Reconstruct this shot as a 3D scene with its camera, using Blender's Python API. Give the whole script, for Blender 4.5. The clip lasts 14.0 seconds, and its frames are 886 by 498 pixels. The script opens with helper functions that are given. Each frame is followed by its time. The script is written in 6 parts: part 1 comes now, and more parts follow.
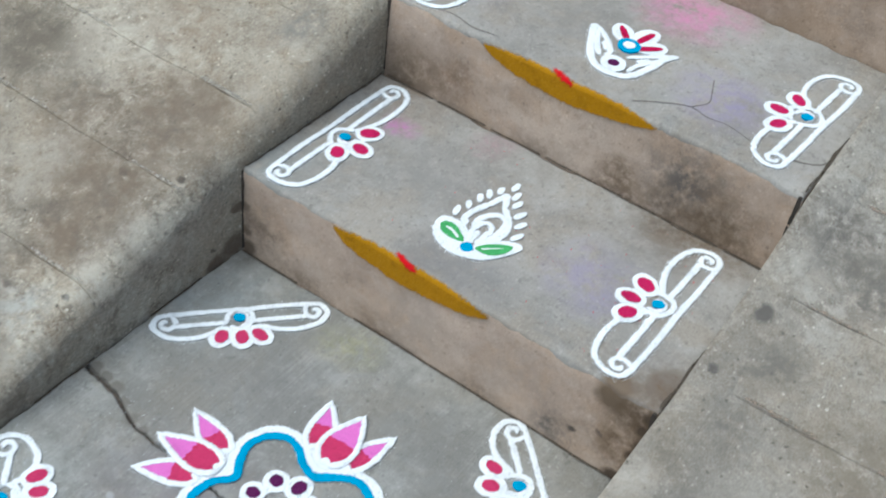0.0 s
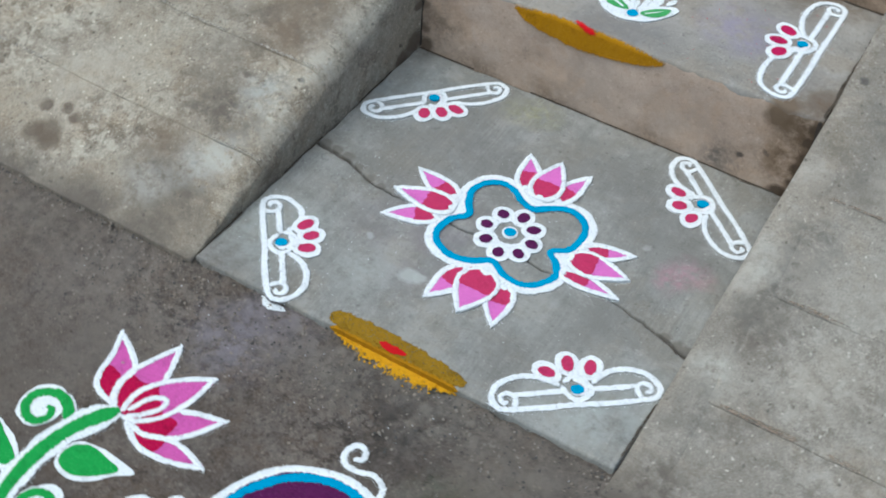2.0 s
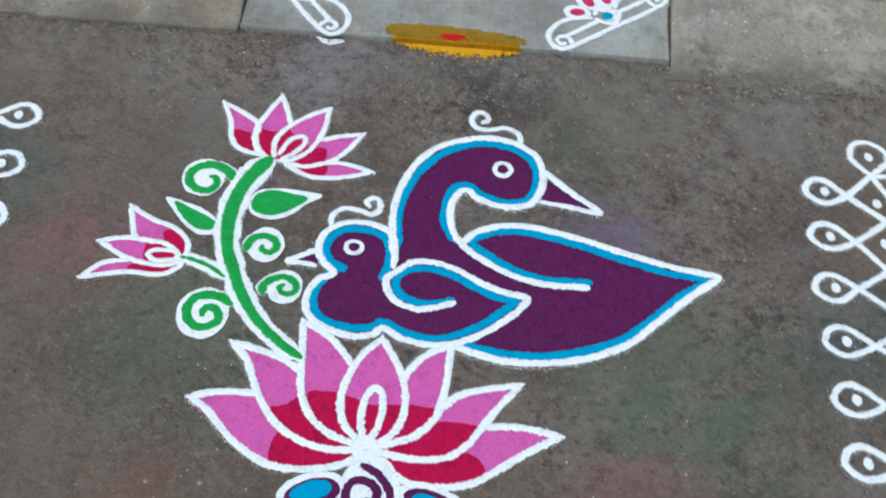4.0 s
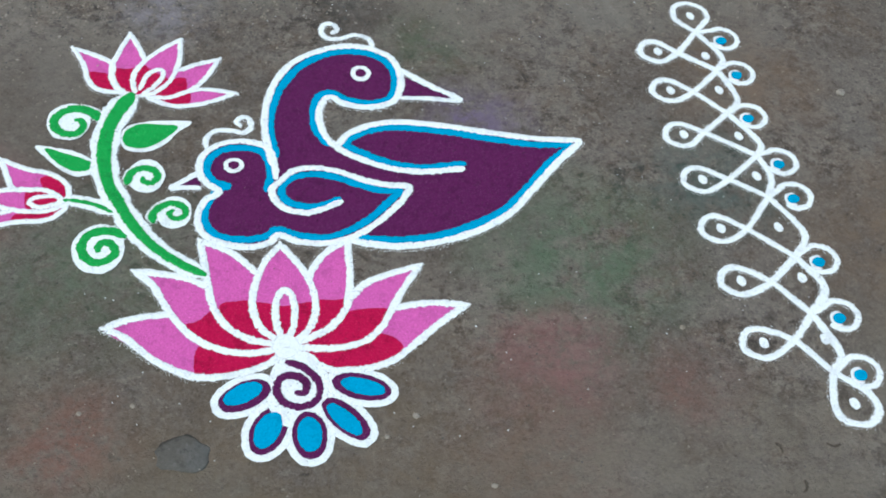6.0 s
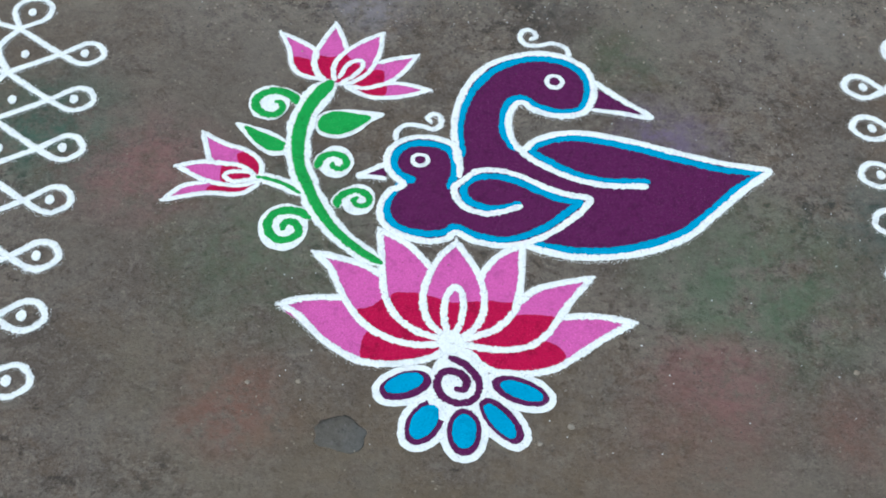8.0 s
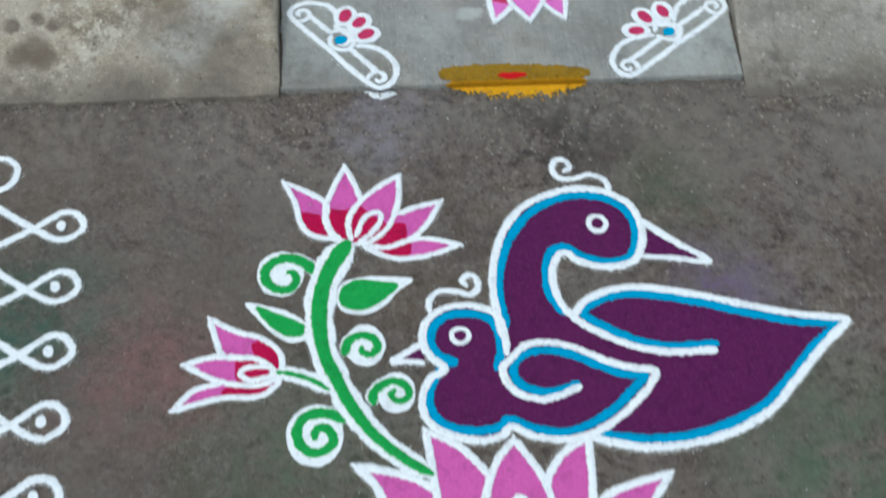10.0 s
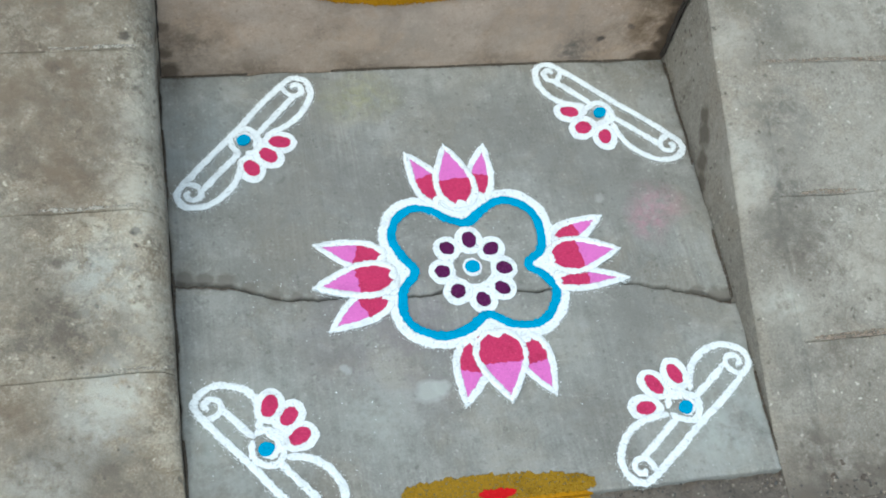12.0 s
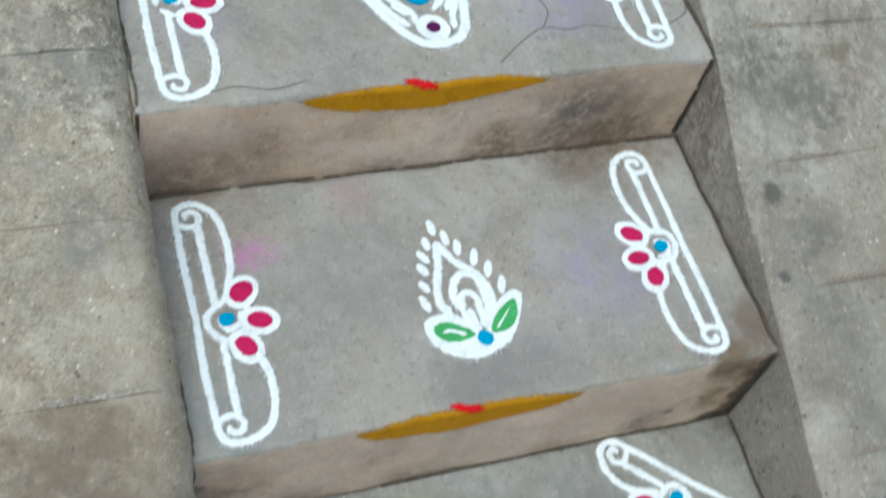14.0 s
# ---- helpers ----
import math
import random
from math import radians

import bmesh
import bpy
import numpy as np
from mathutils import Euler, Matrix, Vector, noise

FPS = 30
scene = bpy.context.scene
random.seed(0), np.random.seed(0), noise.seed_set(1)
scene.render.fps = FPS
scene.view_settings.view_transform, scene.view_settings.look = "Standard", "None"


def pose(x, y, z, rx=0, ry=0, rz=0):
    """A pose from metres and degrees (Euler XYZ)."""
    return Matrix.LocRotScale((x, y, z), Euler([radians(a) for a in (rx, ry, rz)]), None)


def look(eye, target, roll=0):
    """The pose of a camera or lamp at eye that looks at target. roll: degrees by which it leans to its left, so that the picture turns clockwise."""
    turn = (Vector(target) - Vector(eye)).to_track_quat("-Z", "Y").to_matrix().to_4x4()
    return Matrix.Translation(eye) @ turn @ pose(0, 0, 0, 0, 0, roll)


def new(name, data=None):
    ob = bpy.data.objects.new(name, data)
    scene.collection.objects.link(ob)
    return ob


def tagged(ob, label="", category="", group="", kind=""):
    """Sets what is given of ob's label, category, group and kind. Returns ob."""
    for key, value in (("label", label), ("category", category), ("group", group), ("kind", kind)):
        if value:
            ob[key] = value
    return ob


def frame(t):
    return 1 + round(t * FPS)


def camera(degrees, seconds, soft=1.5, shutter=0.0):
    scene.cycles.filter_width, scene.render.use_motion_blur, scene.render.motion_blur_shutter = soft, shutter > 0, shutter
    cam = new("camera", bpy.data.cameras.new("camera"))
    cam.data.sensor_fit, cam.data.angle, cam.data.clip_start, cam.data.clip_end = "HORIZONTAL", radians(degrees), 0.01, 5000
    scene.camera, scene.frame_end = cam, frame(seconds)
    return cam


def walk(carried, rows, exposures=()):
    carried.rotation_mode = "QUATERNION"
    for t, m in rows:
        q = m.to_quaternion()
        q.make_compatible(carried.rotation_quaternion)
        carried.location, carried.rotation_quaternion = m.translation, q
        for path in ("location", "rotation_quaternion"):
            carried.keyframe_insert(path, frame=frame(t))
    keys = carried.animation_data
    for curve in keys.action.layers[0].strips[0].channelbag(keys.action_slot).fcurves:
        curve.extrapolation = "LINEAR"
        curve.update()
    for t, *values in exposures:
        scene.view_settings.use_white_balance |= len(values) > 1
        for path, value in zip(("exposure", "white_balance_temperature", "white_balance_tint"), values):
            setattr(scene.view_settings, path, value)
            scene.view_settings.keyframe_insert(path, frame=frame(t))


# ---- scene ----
cam = camera(40.5, 14.0, soft=1.8, shutter=0.3)
PATH = [
    (0, (1.015, -0.414, 1.416), (0.290, 0.855, 0.051), 8.6),
    (0.5, (1.034, -0.542, 1.430), (0.309, 0.703, 0.043), 8.2),
    (1, (1.075, -0.698, 1.416), (0.337, 0.562, 0.049), 8.9),
    (1.5, (1.094, -0.885, 1.417), (0.340, 0.337, 0.024), 6.1),
    (2, (0.924, -0.972, 1.382), (0.301, 0.279, -0.049), 5.6),
    (2.5, (0.689, -1.061, 1.385), (0.311, 0.272, -0.057), 2.5),
    (3, (0.604, -1.276, 1.363), (0.337, 0.088, -0.075), 2.5),
    (3.5, (0.499, -1.453, 1.371), (0.310, -0.152, -0.136), 0.7),
    (3.7, (0.424, -1.491, 1.355), (0.324, -0.215, -0.181), 2.5),
    (5.8, (0.237, -1.646, 1.337), (0.559, -0.452, -0.236), 7.3),
    (6, (0.243, -1.651, 1.340), (0.581, -0.462, -0.232), 7.5),
    (6.5, (0.241, -1.660, 1.340), (0.587, -0.465, -0.226), 7.5),
    (7, (0.237, -1.664, 1.337), (0.457, -0.446, -0.234), 6.0),
    (7.2, (0.232, -1.667, 1.339), (0.347, -0.441, -0.236), 4.2),
    (9.3, (0.265, -1.547, 1.347), (0.295, -0.352, -0.256), 3.0),
    (9.5, (0.199, -1.478, 1.346), (0.306, -0.305, -0.270), 3.1),
    (9.9, (0.111, -1.322, 1.348), (0.269, -0.157, -0.269), 3.4),
    (10, (0.110, -1.276, 1.359), (0.264, -0.119, -0.265), 3.7),
    (10.5, (0.131, -0.982, 1.360), (0.295, 0.192, -0.251), 5.5),
    (11, (0.085, -0.763, 1.346), (0.351, 0.414, -0.249), 11.4),
    (11.5, (0.013, -0.629, 1.351), (0.373, 0.514, -0.251), 11.9),
    (12, (0.023, -0.467, 1.329), (0.456, 0.562, -0.331), 15.2),
    (12.5, (0.017, -0.309, 1.316), (0.472, 0.604, -0.404), 17.4),
    (13, (-0.136, -0.102, 1.383), (0.445, 0.832, -0.287), 16.0),
    (13.5, (-0.192, 0.025, 1.405), (0.460, 0.940, -0.249), 18.4),
    (14, (-0.115, 0.127, 1.413), (0.528, 1.127, -0.195), 19.2),
]
EXPOSURE = 0.55
walk(cam, [(t, look(eye, target, roll)) for t, eye, target, roll in PATH], [(t, EXPOSURE + e, 5800, tint - 1) for t, e, tint in ((0.0, 0.08, 2), (1.0, 0.02, 2), (2.0, -0.12, 2), (2.5, -0.02, 2), (3.5, -0.18, 2.5), (6.5, -0.05, -1), (9.5, -0.19, 0.5), (10.5, -0.25, -1.5), (11.0, -0.02, -2.5), (12.0, 0.02, -3), (12.5, -0.05, -3), (13.0, -0.09, -3), (13.5, 0.02, -2), (14.0, 0.02, -2))])

from mathutils.geometry import delaunay_2d_cdt

# ---- light: a bright, hazy day in open shade ----
world = bpy.data.worlds.new("sky")
scene.world = world
world.use_nodes = True
wn = world.node_tree.nodes
sky = wn.new("ShaderNodeTexSky")
sky.sky_type, sky.sun_disc = "NISHITA", False
sky.sun_elevation, sky.sun_rotation = radians(58), radians(250)
sky.air_density, sky.dust_density = 1.0, 4.0
world.node_tree.links.new(sky.outputs[0], wn["Background"].inputs[0])
wn["Background"].inputs[1].default_value = 0.105
sun = new("sun", bpy.data.lights.new("sun", "SUN"))
sun.data.energy, sun.data.angle, sun.data.color = 1.7, radians(55), (1.0, 0.97, 0.92)
sun.matrix_world = look((-0.1, -2.6, 5.0), (0.3, 0.2, 0))

# ---- materials ----


def nodes_of(name):
    m = bpy.data.materials.new(name)
    m.use_nodes = True
    t = m.node_tree
    return m, t, t.nodes["Principled BSDF"]


def add(t, kind, **inputs):
    n = t.nodes.new(kind)
    for k, v in inputs.items():
        n.inputs[k.replace("_", " ")].default_value = v
    return n


def noise_tex(t, at, scale, detail=4.0, rough=0.6, dist=0.0):
    n = add(t, "ShaderNodeTexNoise", Scale=scale, Detail=detail, Roughness=rough, Distortion=dist)
    t.links.new(at, n.inputs["Vector"])
    return n.outputs["Fac"]


def ramp(t, value, lo, hi):
    n = add(t, "ShaderNodeMapRange", From_Min=lo, From_Max=hi)
    t.links.new(value, n.inputs["Value"])
    return n.outputs["Result"]


def mix(t, fac, a, b):
    n = t.nodes.new("ShaderNodeMix")
    n.data_type = "RGBA"
    for sock, v in ((n.inputs[0], fac), (n.inputs[6], a), (n.inputs[7], b)):
        if isinstance(v, (int, float)):
            sock.default_value = v
        elif isinstance(v, tuple):
            sock.default_value = (*v, 1)
        else:
            t.links.new(v, sock)
    return n.outputs[2]


def maths(t, op, a, b):
    n = t.nodes.new("ShaderNodeMath")
    n.operation, n.use_clamp = op, True
    for sock, v in zip(n.inputs, (a, b)):
        if isinstance(v, (int, float)):
            sock.default_value = v
        else:
            t.links.new(v, sock)
    return n.outputs[0]


def small_warp(t, pos):
    """The place, shaken a few millimetres, to give round spots a ragged edge."""
    jag = add(t, "ShaderNodeTexNoise", Scale=110.0, Detail=3.0)
    t.links.new(pos, jag.inputs["Vector"])
    n = t.nodes.new("ShaderNodeVectorMath")
    n.operation = "MULTIPLY_ADD"
    t.links.new(jag.outputs["Color"], n.inputs[0])
    n.inputs[1].default_value = (0.010, 0.010, 0.010)
    t.links.new(pos, n.inputs[2])
    return n.outputs[0]


def marks(colour, strength, *places):
    """Stains of one colour; each place is x, y, z and a radius."""
    return [(*p, colour, strength) for p in places]


def cement(name, base, pale, dark, stains=(), grit=0.25, brush=0.0, patch=2.2, bump=0.35, mottle=(0.52, 0.68), vary=0.0, gravel=0.0, toe=None, pits=0.0, drift=0.35, crust=0.0, specks=0.35, sand=0.22):
    """Weathered cement: broad patches, mottling, grit, and named stains (x, y, z, radius, colour, strength)."""
    m, t, bsdf = nodes_of(name)
    geo = t.nodes.new("ShaderNodeNewGeometry")
    pos = geo.outputs["Position"]
    wob = add(t, "ShaderNodeTexNoise", Scale=9.0, Detail=3.0)
    t.links.new(pos, wob.inputs["Vector"])
    sub = t.nodes.new("ShaderNodeVectorMath")
    sub.operation = "SUBTRACT"
    t.links.new(wob.outputs["Color"], sub.inputs[0])
    sub.inputs[1].default_value = (0.5, 0.5, 0.5)
    scl = t.nodes.new("ShaderNodeVectorMath")
    scl.operation = "SCALE"
    t.links.new(sub.outputs[0], scl.inputs[0])
    scl.inputs["Scale"].default_value = 0.10
    warped = t.nodes.new("ShaderNodeVectorMath")
    t.links.new(pos, warped.inputs[0])
    t.links.new(scl.outputs[0], warped.inputs[1])
    warp = warped.outputs[0]
    col = mix(t, ramp(t, noise_tex(t, pos, patch, 8, 0.66, 0.2), 0.44, 0.58), base, pale)
    col = mix(t, maths(t, "MULTIPLY", ramp(t, noise_tex(t, pos, patch * 2.3, 7, 0.64, 0.2), *mottle), 0.62), col, dark)
    col = mix(t, maths(t, "MULTIPLY", ramp(t, noise_tex(t, warp, patch * 1.9, 7, 0.7), 0.48, 0.58), drift), col, (base[0] * 1.05, base[1] * 0.90, base[2] * 0.72))
    col = mix(t, maths(t, "MULTIPLY", ramp(t, noise_tex(t, warp, patch * 2.6, 7, 0.72, 0.3), 0.54, 0.60), drift * 0.8), col, (pale[0] * 0.95, pale[1] * 1.0, pale[2] * 1.04))
    if vary:
        own = t.nodes.new("ShaderNodeObjectInfo").outputs["Random"]
        col = mix(t, maths(t, "MULTIPLY", own, vary), col, tuple(c * 0.62 for c in base))
    fine = noise_tex(t, pos, 75, 6, 0.72)
    col = mix(t, maths(t, "MULTIPLY", ramp(t, noise_tex(t, pos, 48, 8, 0.78, 0.1), 0.530, 0.640), grit * 1.7), col, tuple(c * 0.80 for c in dark))
    col = mix(t, maths(t, "MULTIPLY", ramp(t, noise_tex(t, warp, 40, 8, 0.78, 0.2), 0.530, 0.640), grit * 1.7), col, tuple(min(0.7, c * 1.22) for c in pale))
    col = mix(t, maths(t, "MULTIPLY", ramp(t, fine, 0.57, 0.66), grit * 2.0), col, tuple(c * 0.45 for c in dark))
    col = mix(t, maths(t, "MULTIPLY", ramp(t, noise_tex(t, pos, 130, 5, 0.75), 0.60, 0.68), grit * 1.8), col, tuple(min(0.7, c * 1.55) for c in pale))
    sandy = noise_tex(t, pos, 330, 3, 0.7)
    col = mix(t, maths(t, "MULTIPLY", ramp(t, sandy, 0.52, 0.68), sand), col, tuple(c * 0.55 for c in dark))
    col = mix(t, maths(t, "MULTIPLY", ramp(t, sandy, 0.46, 0.30), sand), col, tuple(min(0.75, c * 1.35) for c in pale))
    if crust:
        lichen = ramp(t, noise_tex(t, warp, 3.4, 4, 0.6), 0.46, 0.60)
        for scale, lo, hi, tone in ((24, 0.505, 0.560, tuple(c * 0.80 for c in dark)), (38, 0.515, 0.565, tuple(min(0.6, c * 1.15) for c in pale)), (105, 0.565, 0.620, tuple(min(0.65, c * 1.45) for c in pale))):
            flake = ramp(t, noise_tex(t, pos, scale, 9, 0.80, 0.2), lo, hi)
            col = mix(t, maths(t, "MULTIPLY", maths(t, "MULTIPLY", flake, lichen), min(1.0, crust * 1.9)), col, tone)
    if specks:
        for scale, lim, tone in ((62.0, 0.20, tuple(c * 0.42 for c in dark)), (88.0, 0.22, tuple(min(0.75, c * 1.55) for c in pale)), (41.0, 0.10, tuple(min(0.75, c * 1.35) for c in pale))):
            grain = add(t, "ShaderNodeTexVoronoi", Scale=scale)
            t.links.new(small_warp(t, pos), grain.inputs["Vector"])
            own = t.nodes.new("ShaderNodeSeparateColor")
            t.links.new(grain.outputs["Color"], own.inputs[0])
            some = maths(t, "MULTIPLY", ramp(t, grain.outputs["Distance"], lim, lim * 0.5), ramp(t, own.outputs[0], 0.62, 0.80))
            col = mix(t, maths(t, "MULTIPLY", some, specks), col, tone)
    if gravel:
        cells = add(t, "ShaderNodeTexVoronoi", Scale=190.0)
        t.links.new(pos, cells.inputs["Vector"])
        lum = t.nodes.new("ShaderNodeSeparateColor")
        t.links.new(cells.outputs["Color"], lum.inputs[0])
        col = mix(t, maths(t, "MULTIPLY", ramp(t, lum.outputs[0], 0.45, 1.0), gravel), col, tuple(min(0.6, c * 1.7) for c in pale))
        col = mix(t, maths(t, "MULTIPLY", ramp(t, lum.outputs[1], 0.55, 1.0), gravel), col, tuple(c * 0.5 for c in dark))
    if pits:
        hole = add(t, "ShaderNodeTexVoronoi", Scale=23.0)
        t.links.new(warp, hole.inputs["Vector"])
        col = mix(t, maths(t, "MULTIPLY", ramp(t, hole.outputs["Distance"], 0.10, 0.05), pits), col, (0.05, 0.045, 0.04))
    if toe:
        axis = t.nodes.new("ShaderNodeSeparateXYZ")
        t.links.new(warp, axis.inputs[0])
        wash = maths(t, "MULTIPLY", ramp(t, axis.outputs[1], toe[0], toe[1]), ramp(t, noise_tex(t, pos, 11, 6, 0.7), 0.22, 0.50))
        col = mix(t, maths(t, "MULTIPLY", wash, 0.95), col, (0.118, 0.101, 0.084))
    if brush:
        stretch = t.nodes.new("ShaderNodeMapping")
        stretch.inputs["Scale"].default_value = (240, 7, 30)
        stretch.inputs["Rotation"].default_value = (0, 0, radians(4))
        t.links.new(pos, stretch.inputs["Vector"])
        streak = noise_tex(t, stretch.outputs[0], 1.0, 3, 0.6)
        worn_brush = maths(t, "MULTIPLY", ramp(t, noise_tex(t, warp, 6.0, 4, 0.6), 0.34, 0.68), brush)
        col = mix(t, maths(t, "MULTIPLY", ramp(t, streak, 0.45, 0.75), worn_brush), col, tuple(c * 0.6 for c in base))
        col = mix(t, maths(t, "MULTIPLY", ramp(t, streak, 0.48, 0.28), maths(t, "MULTIPLY", worn_brush, 0.6)), col, tuple(min(0.6, c * 1.25) for c in pale))
    jag = add(t, "ShaderNodeTexNoise", Scale=70.0, Detail=3.0)
    t.links.new(pos, jag.inputs["Vector"])
    small = t.nodes.new("ShaderNodeVectorMath")
    small.operation = "MULTIPLY_ADD"
    t.links.new(jag.outputs["Color"], small.inputs[0])
    small.inputs[1].default_value = (0.016, 0.016, 0.016)
    t.links.new(pos, small.inputs[2])
    for x, y, z, r, c, k in stains:
        tiny = r < 0.036
        d = t.nodes.new("ShaderNodeVectorMath")
        d.operation = "DISTANCE"
        t.links.new(small.outputs[0] if tiny else warp, d.inputs[0])
        d.inputs[1].default_value = (x + 0.008, y + 0.008, z + 0.008) if tiny else (x, y, z)
        spot = ramp(t, d.outputs["Value"], r, r * (0.55 if tiny else 0.25))
        if not tiny:
            spot = maths(t, "MULTIPLY", spot, ramp(t, noise_tex(t, pos, 3.2 / max(r, 0.05), 6, 0.75), 0.36, 0.58))
        col = mix(t, maths(t, "MULTIPLY", spot, k), col, c)
    t.links.new(col, bsdf.inputs["Base Color"])
    bsdf.inputs["Roughness"].default_value = 0.92
    bsdf.inputs["Specular IOR Level"].default_value = 0.25
    tall = maths(t, "ADD", maths(t, "MULTIPLY", noise_tex(t, pos, 34, 9, 0.80, 0.1), 0.6), maths(t, "ADD", maths(t, "MULTIPLY", fine, 0.30), maths(t, "MULTIPLY", sandy, 0.12)))
    b = add(t, "ShaderNodeBump", Strength=bump, Distance=0.012)
    t.links.new(tall, b.inputs["Height"])
    t.links.new(b.outputs[0], bsdf.inputs["Normal"])
    return m


def powder(name, colour, worn=0.25, deep=0.55, bare=0.45, gaps=(0.62, 0.70)):
    """Dry coloured powder with a grainy face, worn through to the ground in small gaps."""
    m, t, bsdf = nodes_of(name)
    pos = t.nodes.new("ShaderNodeNewGeometry").outputs["Position"]
    grain = noise_tex(t, pos, 420, 4, 0.8)
    col = mix(t, maths(t, "MULTIPLY", ramp(t, grain, 0.46, 0.66), worn), colour, tuple(c * deep for c in colour))
    col = mix(t, maths(t, "MULTIPLY", ramp(t, noise_tex(t, pos, 45, 6, 0.75), 0.53, 0.63), worn * 0.75), col, tuple(c * deep for c in colour))
    col = mix(t, maths(t, "MULTIPLY", ramp(t, noise_tex(t, pos, 520, 2, 0.6), 0.60, 0.72), worn * 0.8), col, tuple(min(0.85, c * 1.5 + 0.06) for c in colour))
    t.links.new(col, bsdf.inputs["Base Color"])
    bsdf.inputs["Roughness"].default_value = 0.97
    bsdf.inputs["Specular IOR Level"].default_value = 0.1
    rim = t.nodes.new("ShaderNodeAttribute")
    rim.attribute_name = "thinning"
    loose = ramp(t, noise_tex(t, pos, 260, 5, 0.85), 0.34, 0.66)
    gone = maths(t, "SUBTRACT", rim.outputs["Fac"], maths(t, "MULTIPLY", loose, 0.9))
    hole = maths(t, "MULTIPLY", ramp(t, noise_tex(t, pos, 210, 5, 0.80), *gaps), bare)
    t.links.new(maths(t, "SUBTRACT", ramp(t, gone, 0.30, 0.04), hole), bsdf.inputs["Alpha"])
    b = add(t, "ShaderNodeBump", Strength=0.5, Distance=0.002)
    t.links.new(grain, b.inputs["Height"])
    t.links.new(b.outputs[0], bsdf.inputs["Normal"])
    return m


